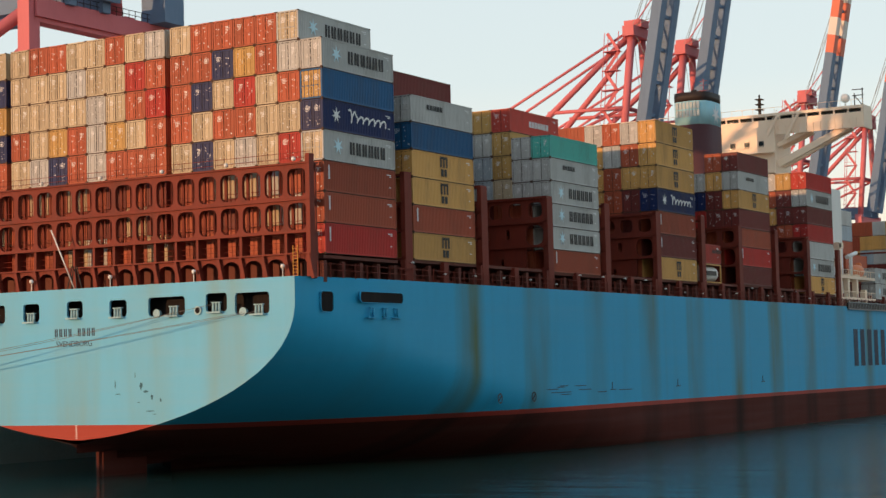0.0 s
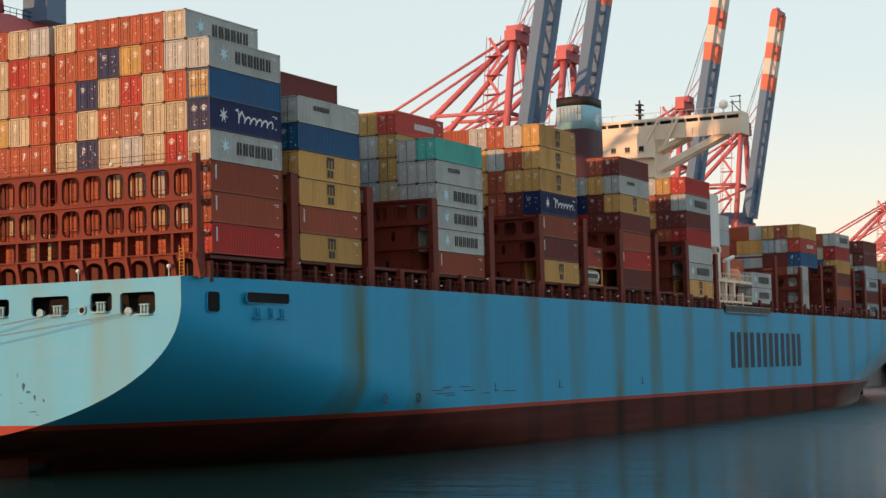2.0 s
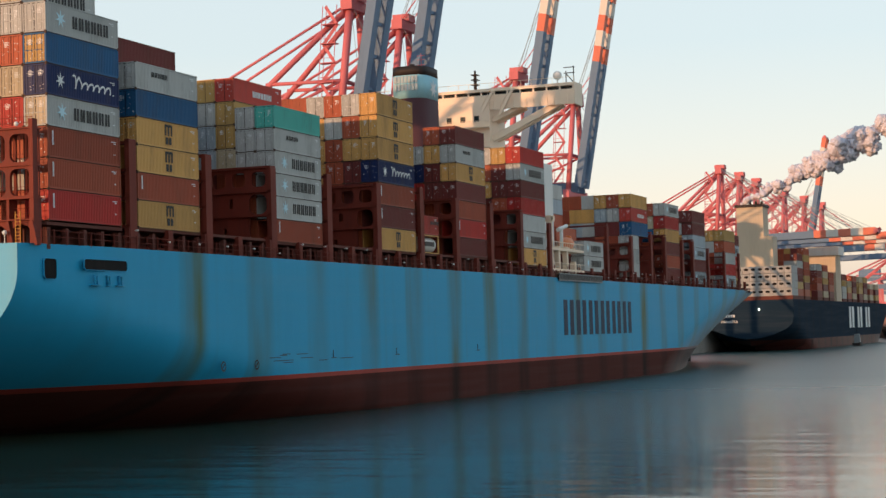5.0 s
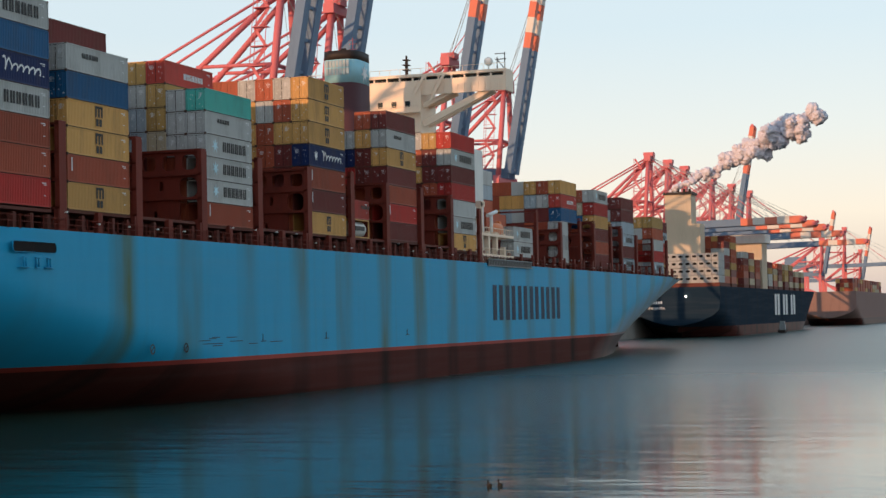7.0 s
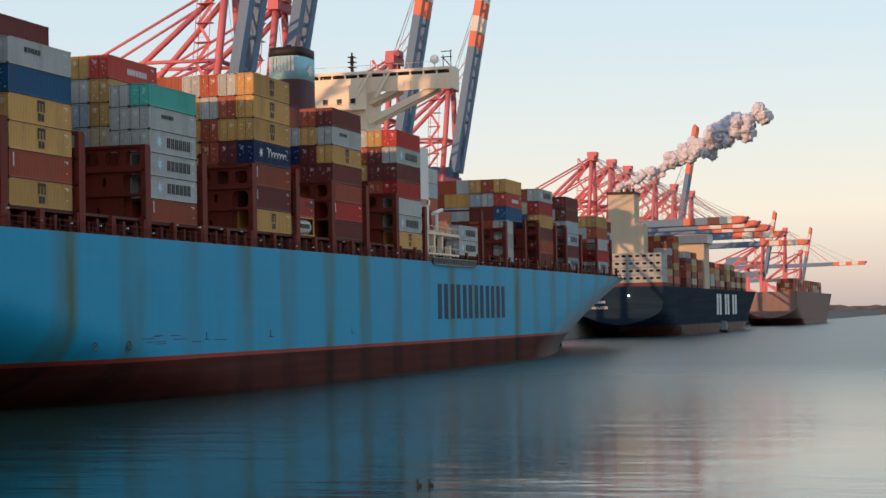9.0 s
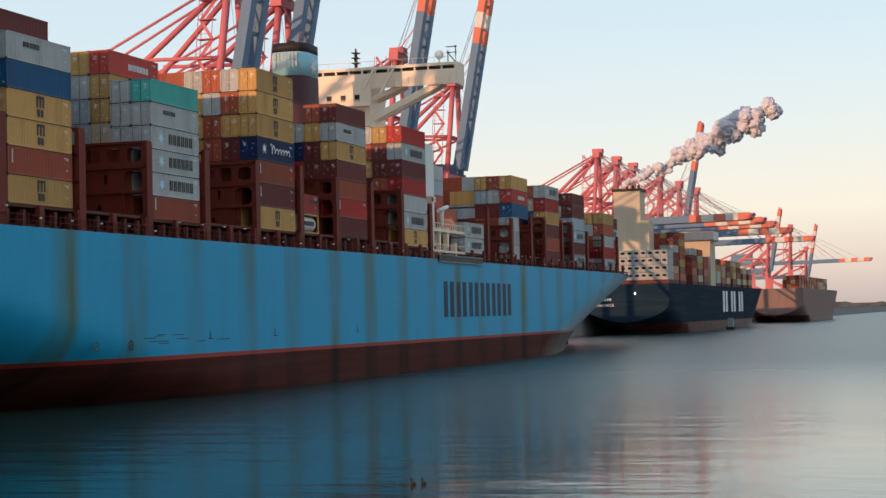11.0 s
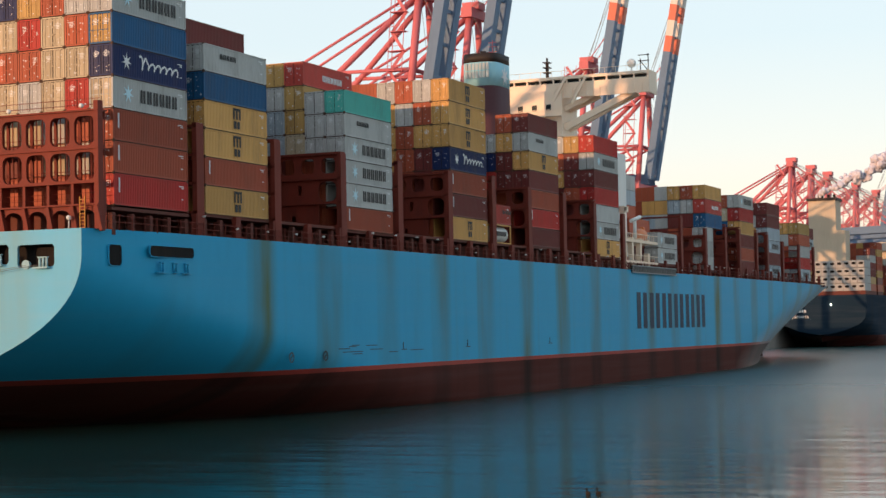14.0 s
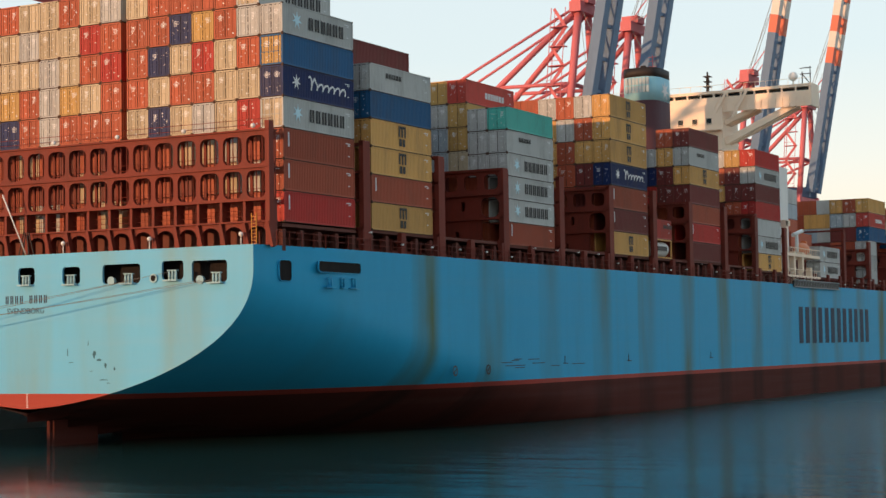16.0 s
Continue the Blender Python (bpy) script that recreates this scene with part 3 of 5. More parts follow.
def build_rest():
    order = list(PAINTS)
    for pile, items in REST.items():
        bm = bmesh.new()
        for key, x, y, z, ln, h in items:
            m = order.index(key)
            box(bm, x + 0.04, y + 0.05, z + 0.03, x + ln - 0.04, y + 2.39, z + h - 0.03, m)
            for a in (x, x + ln - 0.16):
                for c in (y, y + 2.28):
                    box(bm, a, c, z, a + 0.16, c + 0.16, z + h, m)
            for k in range(4):
                c = y + 0.45 + 0.5 * k
                box(bm, x - 0.01, c, z + 0.1, x + 0.04, c + 0.05, z + h - 0.1, m)
        ob = thing("container_stack", pile, "containers", kind="stuff", data=mesh_of("container_stack", bm, *[PAINTS[k][1] for k in order]))




def bars_mesh(name, n, width, height, material, slant=0.0):
    """A row of plain upright bars, two to a letter, in place of a brand's lettering, in the x-z plane."""
    bm = bmesh.new()
    p = width / n
    for i in range(n):
        for k in (0.06, 0.5):
            box(bm, i * p + k * p, 0, 0, i * p + (k + 0.29) * p, 0.012, height)
    return mesh_of(name, bm, material)


@functools.lru_cache(None)
def star_mesh(r, material):
    bm = bmesh.new()
    for d in (0.0, 0.012):
        vs = []
        for k in range(14):
            a, q = math.pi * k / 7 + math.pi / 2, r if k % 2 == 0 else r * 0.36
            vs.append(bm.verts.new((q * math.cos(a), -d, q * math.sin(a))))
        bm.faces.new(vs)
    return mesh_of("emblem", bm, material)


@functools.lru_cache(None)
def mark_mesh(kind):
    if kind == "grey_line":
        return bars_mesh("lettering", 6, 6.3, 1.15, LETTER_DARK)
    if kind == "stacked":
        bm = bmesh.new()
        for a in (-0.2, 0.38, 0.96):
            box(bm, a, 0, 1.0, a + 0.3, 0.012, 1.95)
        box(bm, -0.2, 0, 1.85, 1.26, 0.012, 2.1)
        for a in (-0.05, 0.6):
            box(bm, a, 0, 0.1, a + 0.48, 0.012, 0.82)
        return mesh_of("lettering", bm, LETTER_DARK)
    if kind == "script":
        bm = bmesh.new()
        rnd = random.Random(4)
        pts = [(x * 0.125 + 0.25 * math.sin(x * 0.8), 0.55 + 0.55 * math.sin(x * 0.8 + 0.9) * (1.15 if x < 9 else 0.6) + (0.2 if x < 9 else 0)) for x in range(54)]
        for (a, c), (e, g) in zip(pts, pts[1:]):
            beam(bm, (a, 0, c), (e, 0, g), 0.012, 0.19)
        return mesh_of("lettering", bm, LETTER_WHITE)
    if kind == "coral_line":
        return bars_mesh("lettering", 7, 5.0, 0.7, LETTER_WHITE)
    if kind == "small":
        return bars_mesh("lettering", 5, 3.2, 0.5, LETTER_DARK)
    if kind == "end_code":
        bm = bmesh.new()
        for a, c, w in ((0.3, 0.34, 0.8), (0.7, 0.18, 0.4), (0.7, -0.85, 0.3)):
            box(bm, a, 0, c, a + w, 0.012, c + 0.08)
        return mesh_of("lettering", bm, LETTER_WHITE)
    return bars_mesh("lettering", 3, 0.25, 1.3, LETTER_WHITE)


def container(key, x, y, z, length=12.19, height=2.59, doors=True, rods=False, mark="", group=""):
    words, paint = PAINTS[key]
    COUNT[0] += 1
    v = (COUNT[0] * 7) % 8
    text = f"{words} corrugated steel shipping container"
    if mark in ("grey_line", "stacked", "coral_line", "small", "script"):
        text += " with company lettering"
    elif rods:
        text += " with closed end doors"
    ob = thing("shipping_container", text, "container", pose(x, y, z), group, data=container_body(key, length, round(height, 2)))
    part("corner_frame", corner_fittings(length, round(height, 2)), None, ob, "rusty corner castings and bottom frame, dark for joint shade")
    if doors:
        for k in (0, 1):
            part("door", container_door(key, round(height - 0.26, 2), (v + k) % 8), None, ob, "", pose(0, 0.165 + k * 1.06, 0.13))
    if rods:
        for k in (0.45, 0.95, 1.49, 1.99):
            part("lock_rod", lock_rod(key, round(height - 0.2, 2)), None, ob, "", pose(0.02, k, 0.1))
    if mark == "grey_line":
        part("lettering", mark_mesh("grey_line"), None, ob, "", pose(4.3, -0.022, height * 0.3))
        part("emblem", star_mesh(0.85, STAR), None, ob, "pale blue star emblem", pose(2.4, -0.01, height * 0.52))
    elif mark == "stacked":
        part("lettering", mark_mesh("stacked"), None, ob, "", pose(length * 0.5 - 0.5, -0.022, height * 0.12))
    elif mark == "script":
        part("lettering", mark_mesh("script"), None, ob, "white script lettering bars", pose(4.2, -0.022, height * 0.3))
        part("emblem", star_mesh(0.75, LETTER_WHITE), None, ob, "white emblem", pose(2.2, -0.01, height * 0.52))
    elif mark == "coral_line":
        part("lettering", mark_mesh("coral_line"), None, ob, "white lettering bars", pose(4.6, -0.022, height * 0.34))
    elif mark == "small":
        part("lettering", mark_mesh("small"), None, ob, "", pose(3.0, -0.022, height * 0.55))
    if mark:
        part("lettering", mark_mesh("end_code"), None, ob, "small code bars", pose(length - 1.9, -0.022, height * 0.68))
    if mark == "code":
        part("lettering", mark_mesh("code"), None, ob, "white code bars", pose(0.7, -0.022, height * 0.4))
    return ob


COLS = [2.5 * i for i in range(7)] + [18.1 + 2.5 * i for i in range(8)] + [38.7 + 2.5 * i for i in range(6)]


@functools.lru_cache(None)
def hatch_meshes(base, length):
    out = []
    for name, size in (("coaming", (0, 3.0, 17.55, length, 50.6, base - 0.3)), ("cover_plate", (-0.1, 0.1, base - 0.3, length + 0.1, 53.3, base - 0.005)),
                       ("support", (0, 0, 17.55, 0.5, 0.4, base - 0.5))):
        bm = bmesh.new()
        box(bm, *size)
        out.append(mesh_of(name, bm, DECK))
    return out


def hatch(x, base, length=12.4):
    ob = thing("hatch_cover", "dark red-brown steel hatch cover under the containers", "hatch cover", pose(x, 0, 0), "hatch covers")
    coaming, plate, support = hatch_meshes(base, length)
    part("coaming", coaming, None, ob)
    part("cover_plate", plate, None, ob)
    for k in range(5):
        for y in (0.15, 2.3):
            part("support", support, None, ob, "", pose(k * (length - 0.5) / 4, y, 0))


# stern bay: door ends seen over the whole breadth, tiers from the bottom
rnd = random.Random(11)
LOW = ["X", "N", "N", "M", "S", "B", "M"]
LOW_MARK = ["code", "code", "code", "grey_line", "script", "", "grey_line"]
STERN = {  # tier: columns 1.. towards port
    3: "XTTTBT" + "RRRGRBTT" + "RRTRTR", 4: "TTRRTR" + "RTOGROTR" + "BTRTRT", 5: "RTXTBR" + "XRTTTTTT" + "OTRTTR",
    6: "TROBRR" + "RXTTTTTT" + "BXTRTR", 7: "TRRRRT" + "TTRTTRRT" + "TRTRTT"}
for c, y in enumerate(COLS):
    tiers = 7 if c == 0 else 8
    for k in range(tiers):
        if c == 0:
            key, mark = LOW[k], LOW_MARK[k]
        else:
            key = STERN[k][c - 1].replace("G", "M").replace("B", "S") if k in STERN else rnd.choice("NRNRTD")
            if key == "T" and (c * 7 + k * 3) % 5 == 0:
                key = "M"
            if (c, k) == (1, 7):
                key = "M"
            mark = "grey_line" if (c == 1 and k == 7) else ""
        if c == 0 or k >= 3:
            ob = container(key, 4.0, y, 20.15 + 2.82 * k, 12.19, 2.76, True, True, mark, "containers of the stern stack")
            # T doors are the sunlit copy of the grey M paint
            door = {(0, 3): "T", (0, 4): "S", (0, 5): "O", (1, 7): "T"}.get((c, k))
            if door:
                for o in ob.children:
                    if o.name.startswith("door"):
                        o.data = container_door(door, round(2.76 - 0.26, 2), 1)
        else:
            rest("mixed red and pale shipping containers stacked behind the stern lashing bridge", key, 4.0, y, 20.15 + 2.82 * k, 12.19, 2.79)
hatch(3.9, 20.0)

# other bays: x of the aft end, base, tier height, columns of colours from the bottom (outer column first), marks of the outer column
BAYS = [
    (19.3, 20.2, 2.715, ["YNYYBM", "NRYTRND", "RTRNTRN", "TRNRTRD", "RTRNYRT"], ["stacked", "code", "stacked", "stacked", "", "small"]),
    (49.15, 20.0, 2.59, ["NMMMMG", "RRNMMM", "RNRTOOH", "RNDWWMO", "RNRTRTR"], ["code", "grey_line", "grey_line", "grey_line", "small", ""]),
    (78.75, 20.15, 2.905, ["YDNSYYY", "RNDDYRM", "RRNRRMR", "DRRYYYM", "RNRTRTR"], ["stacked", "code", "code", "script", "stacked", "stacked", "stacked"]),
    (107.1, 20.3, 2.675, ["DXNDYMD", "RNRDDYR", "RDNXSM", "RNRTRT", "RNRTRT"], ["", "code", "", "", "stacked", "small", ""]),
    (136.0, 19.8, 2.69, ["YMMXDMX", "NRDRDDO", "DNRDYRM", "RNRTRTR", "RNRTRTR"], ["stacked", "grey_line", "", "", "", "grey_line", ""]),
]
for x, base, h, cols, marks in BAYS:
    h0 = h
    for c, keys in enumerate(cols):
        h = 2.72 if x == 49.15 and c >= 2 else h0
        for k, key in enumerate(keys):
            mark = marks[k] if c == 0 else ("coral_line" if key == "H" else "")
            if c == 0 or (c < 4 and k >= 3) or mark:
                container(key, x, COLS[c], base + h * k, 12.19, h - 0.07, c > 0 or k > 2, c > 0 or k > 2, mark, "containers of the after bays")
            else:
                rest("mixed shipping containers stacked in the after bays", key, x, COLS[c], base + h * k, 12.19, h - 0.03)
    for c in range(len(cols), len(COLS)):
        for k in range(len(cols[-1])):
            rest("mixed shipping containers stacked in the after bays", rnd.choice("TRNRTOMY"), x, COLS[c], base + h * k, 12.19, h - 0.03)
    hatch(x - 0.1, base)

# bays whose outer columns are empty
for x, n in ((34.0, 5), (64.0, 5), (93.6, 5), (122.0, 5)):
    for c in range(4, len(COLS)):
        for k in range(n + 1):
            rest("mixed shipping containers stacked in the after bays", rnd.choice("RNTRDM"), x, COLS[c], 20.2 + 2.62 * k)
    hatch(x - 0.1, 20.2)
container("H", 93.4, 0, 22.75, 6.06, 2.6, True, False, "small", "containers of the after bays")


def tank_container():
    ob = thing("tank_container", "pale cylindrical tank container in a yellow frame", "tank container", pose(93.4, 0, 20.2))
    bm = bmesh.new()
    tube(bm, (0.5, 1.22, 1.25), (5.56, 1.22, 1.25), 1.05, 20)
    bmesh.ops.bevel(bm, geom=[e for e in bm.edges if len(e.link_faces) == 2 and any(len(f.verts) > 8 for f in e.link_faces)], offset=0.2, segments=2, affect="EDGES")
    part("tank", bm, WHITE, ob, "off-white cylindrical tank")
    bm = bmesh.new()
    for x in (0, 5.9):
        for y in (0, 2.28):
            box(bm, x, y, 0, x + 0.16, y + 0.16, 2.5)
        for z in (0, 2.36):
            box(bm, x, 0.16, z, x + 0.16, 2.28, z + 0.14)
    for y in (0, 2.28):
        for z in (0.0, 2.36):
            box(bm, 0.16, y, z, 5.9, y + 0.14, z + 0.14)
    part("frame", bm, PAINTS["Y"][1], ob, "yellow steel frame")
    bm = bmesh.new()
    box(bm, 1.2, 0.1, 1.0, 4.6, 0.2, 1.6)
    part("sign_band", bm, LETTER_DARK, ob)


tank_container()

# forward of the bridge
# dark D and N lower tiers are added to fill a shaded recess behind posts
FORE = [
    (169.9, 19.6, 2.7, ["MM", "DN", "NDR", "RDNRWM", "RNDRMM"], ["grey_line", "grey_line"], 0),
    (202.5, 19.2, 2.7, ["DNDBHY", "NDNDMR", "DNRDWY", "RNDMYM", "RNDWYR"], ["", "", "", "", "coral_line", ""], 2),
    (229.0, 19.0, 2.7, ["DNDYXM", "NDRBTR", "RNDRTG", "RNDRTM", "RNDRTO"], ["", "", "", "", "", "grey_line"], 2),
    (253.8, 18.8, 2.7, ["WDWWDD", "NRDYMD", "RNDRTD", "RNDRTD", "RNDRTM"], ["grey_line", "", "grey_line", "", "", ""], 0),
    (286.0, 18.7, 2.7, ["WXMRO", "MXRMY", "NXNRY", "RNDRM", "RNDRO"], ["grey_line", "", "", "", ""], 0),
    (303.5, 18.6, 2.7, ["ONXWD", "NRXRD", "NXNRY", "RNDRT", "RNDRO"], ["", "", "", "grey_line", ""], 0),
]
for x, base, h, cols, marks, skip in FORE:
    dy = 2.6 if x > 300 else 0.0
    for c, keys in enumerate(cols):
        for k, key in enumerate(keys):
            mark = marks[k] if c == 0 and k < len(marks) else ""
            if c == 0 and k < 3 and x == 202.5:
                container("M", x - 1.0, COLS[c] + dy, base + h * k, 6.06, h - 0.03, True, False, "", "containers of the forward bays")
            elif c == 0 or (c < 3 and k >= 4):
                container(key, x, COLS[c] + dy, base + h * k, 12.19, h - 0.07, True, False, mark, "containers of the forward bays")
            else:
                rest("mixed shipping containers stacked in the forward bays", key, x, COLS[c] + dy, base + h * k, 12.19, h - 0.03)
    for c in range(len(cols), len(COLS) - (2 if dy else 0)):
        for k in range(len(cols[-1])):
            rest("mixed shipping containers stacked in the forward bays", rnd.choice("TRNRTOMY"), x, COLS[c] + dy, base + h * k, 12.19, h - 0.03)
    hatch(x - 0.1, base)


# ---------------------------------------------------------------- lashing bridges
def stern_bridge():
    ob = thing("lashing_bridge", "red-brown steel lashing bridge with rounded openings at the stern", "lashing bridge")
    y0, y1 = 0.3, 53.0
    n = 21
    p = (y1 - y0) / n
    for name, z0, z1, h0, h1 in (("upper_panel", 24.95, 28.15, 25.22, 27.72), ("middle_panel", 22.0, 24.9, 22.22, 24.62)):
        bm = bmesh.new()
        holes = [rounded(y0 + i * p + 0.24, h0, y0 + (i + 1) * p - 0.24, h1, 0.6) for i in range(n)]
        plate_with_holes(bm, [(y0, z0), (y1, z0), (y1, z1), (y0, z1)], holes, lambda u, v, d: (1.9 + d, u, v), 0.35)
        part(name, bm, LASH, ob)
        # second panel added behind the first to shade the containers
        bm = bmesh.new()
        inner = [rounded(y0 + i * p + 0.14, h0 - 0.05, y0 + (i + 1) * p - 0.14, h1 + 0.1, 0.3) for i in range(n)]
        plate_with_holes(bm, [(y0, z0), (y1, z0), (y1, z1), (y0, z1)], inner, lambda u, v, d: (3.0 + d, u, v), 0.2)
        part("inner_panel", bm, LASH, ob)
        for i in range(n):
            bm = bmesh.new()
            y = y0 + (i + 0.5) * p
            tube(bm, (2.5, y - 0.3, z0 + 0.1), (2.5, y - 0.3, z1 - 0.1), 0.05, 5)
            tube(bm, (2.5, y + 0.35, z0 + 0.1), (2.5, y + 0.35, z1 - 0.1), 0.05, 5)
            part("lashing_rod", bm, LASH, ob)
    for z in (28.2, 24.92, 22.0, 20.1):
        bm = bmesh.new()
        box(bm, 1.7, y0 - 0.2, z - 0.07, 3.2, y1, z + 0.07)
        part("walkway", bm, LASH, ob)
        for zz in (0.55, 1.05):
            bm = bmesh.new()
            tube(bm, (2.45, y0, z + zz), (2.45, y1, z + zz), 0.03, 6)
            part("rail", bm, LASH, ob)
    for i in range(n + 1):
        bm = bmesh.new()
        y = y0 + i * p
        box(bm, 1.85, y - 0.14, 18.0, 3.1, y + 0.14, 21.95)
        beam(bm, (1.9, y, 20.0), (1.9, y - 0.5, 17.8), 0.3, 0.5)
        part("post", bm, LASH, ob)
        if i < n:
            # arched plate between the feet of the posts
            bm = bmesh.new()
            arch = [(y + 0.14, 20.03), (y + 0.14, 19.0)] + [(y + p / 2 - (p / 2 - 0.3) * math.cos(math.pi * k / 8), 19.0 + 0.72 * math.sin(math.pi * k / 8)) for k in range(9)] + [(y + p - 0.14, 19.0), (y + p - 0.14, 20.03)]
            plate_with_holes(bm, arch, [], lambda u, v, d: (2.0 + d, u, v), 0.2)
            part("arch_plate", bm, LASH, ob)
    bm = bmesh.new()
    box(bm, 1.75, 0.05, 18.0, 2.5, 0.5, 29.0)
    part("corner_post", bm, LASH, ob)
    for i in range(0, n, 3):
        bm = bmesh.new()
        y = y0 + (i + 0.5) * p
        bmesh.ops.create_icosphere(bm, subdivisions=2, radius=0.22, matrix=Matrix.Translation((1.5, y, 28.55)))
        part("floodlight", bm, WHITE, ob, "round white floodlight")
    bm = bmesh.new()
    for y in (1.2, 1.7):
        tube(bm, (1.35, y, 17.7), (1.35, y, 20.8), 0.05, 5)
    for k in range(9):
        tube(bm, (1.35, 1.2, 18.1 + k * 0.3), (1.35, 1.7, 18.1 + k * 0.3), 0.03, 5)
    part("ladder", bm, YELLOW, ob, "yellow steel ladder")
    for i in range(1, n, 4):
        bm = bmesh.new()
        y = y0 + i * p
        bmesh.ops.create_icosphere(bm, subdivisions=2, radius=0.22, matrix=Matrix.Translation((1.3, y, 19.0)))
        tube(bm, (1.3, y, 17.9), (1.3, y, 18.9), 0.05, 5)
        part("deck_light", bm, WHITE, ob, "round white deck light")
    return ob


stern_bridge()
staff = thing("flagstaff", "white stern flagstaff on a dark stand", "flagstaff", pose(0.9, 27.0, 17.6))
bm = bmesh.new()
tube(bm, (0, 0, 0.4), (-0.8, 2.2, 6.2), 0.07, 8)
part("staff", bm, WHITE, staff)
bm = bmesh.new()
box(bm, -0.5, -1.2, 0, 0.4, 1.2, 0.25)
for y in (-1, -0.3, 0.4, 1.0):
    tube(bm, (0, y, 0.2), (0, y * 0.3, 2.6), 0.06, 6)
part("stand", bm, BLACK, staff)
rnd4 = random.Random(17)
for k in range(46):
    lamp = thing("deck_light", "small white deck light on the lashing posts", "lamp", pose(18 + k * 6.1, -0.62, 18.6 + rnd4.choice((0, 0.3, 1.2))), "deck lights")
    bm = bmesh.new()
    tube(bm, (0, 0, 0), (0, 0.25, 0), 0.04, 5)
    box(bm, -0.09, -0.1, -0.08, 0.09, 0.05, 0.09)
    part("head", bm, WHITE, lamp)


def side_bridge(x, top, wide, solid):
    ob = thing("lashing_bridge", "dark red-brown lashing bridge standing between container bays", "lashing bridge", pose(x, 0, 0), "lashing bridges")
    w = 1.3
    for y in (-0.35, 9.9, 25, 40, 52.3):
        bm = bmesh.new()
        box(bm, 0, y, 17.6, w, y + 0.5, top)
        part("post", bm, LASH, ob)
    levels = [20.2 + 2.7 * k for k in range(int((top - 19.5) / 2.7) + 1)]
    for z in levels:
        bm = bmesh.new()
        box(bm, 0, -0.3, z - 0.12, w, 52.8, z + 0.12)
        part("walkway", bm, LASH, ob)
    if solid:
        for k, (z0, z1) in enumerate(zip(levels, levels[1:])):
            bm = bmesh.new()
            if k >= len(levels) - 2:
                holes = [rounded(0.5 + 2.5 * i, z0 + 0.55, 2.2 + 2.5 * i, z1 - 0.5, 0.5) for i in range(4)]
            elif k == len(levels) - 3:
                holes = [rounded(0.4, z0 + 0.15, 2.6, z1 - 0.35, 0.75), rounded(4.6, z0 + 0.9, 5.1, z1 - 0.7, 0.15), rounded(7.2, z0 + 0.9, 7.7, z1 - 0.7, 0.15)]
            else:
                holes = [rounded(0.4, z0 + 0.2, 2.6, z1 - 0.15, 0.3), rounded(5.4, z0 + 0.3, 5.9, z0 + 1.4, 0.15)]
            plate_with_holes(bm, [(0.1, z0), (20, z0), (20, z1), (0.1, z1)], holes, lambda u, v, d: (0.3 + d, u, v), 0.3)
            part("panel", bm, LASH, ob)
    return ob


for x, top, solid in ((17.2, 28.6, False), (32.3, 28.2, False), (47.3, 28.2, True), (62.2, 28.6, False), (77.2, 28.6, True), (92.0, 29.0, False),
                      (105.6, 28.2, True), (120.2, 28.6, False), (134.3, 28.0, True), (149.0, 27.0, False), (183.6, 28, False), (200.6, 27, True),
                      (215.6, 28, False), (227.2, 28, True), (242.2, 28, False), (252.0, 28, True), (267.0, 27, False), (284.3, 27, False), (300.8, 27, False)):
    side_bridge(x, top, 10, solid)


# ---------------------------------------------------------------- deck edge: coaming, stanchions
def deck_edge():
    ob = thing("deck_rail", "red-brown deck coaming and stanchions along the ship's side", "railing")
    bm = bmesh.new()
    box(bm, 17, 1.6, 17.6, 312, 1.9, 18.5)
    part("coaming", bm, LASH, ob)
    for z in (18.6, 19.15):
        bm = bmesh.new()
        tube(bm, (1.0, -0.5, z), (300, -0.55, z), 0.035, 6)
        part("rail", bm, LASH, ob)
    bm = bmesh.new()
    tube(bm, (0, 0, 0), (0, 0, 1.4), 0.05, 6)
    me = mesh_of("stanchion", bm, LASH)
    for i in range(150):
        part("stanchion", me, None, ob, "", pose(2 + i * 2.0, -0.52, 17.9))
    bm = bmesh.new()
    box(bm, -0.45, 0, 0, 0.45, 0.5, 2.2)
    box(bm, -0.6, -0.1, 1.1, 0.6, 0.6, 1.3)
    me = mesh_of("pedestal", bm, LASH)
    for x in [17.5 + 7.45 * i for i in range(40)]:
        part("pedestal", me, None, ob, "", pose(x, -0.3, 17.9))


deck_edge()


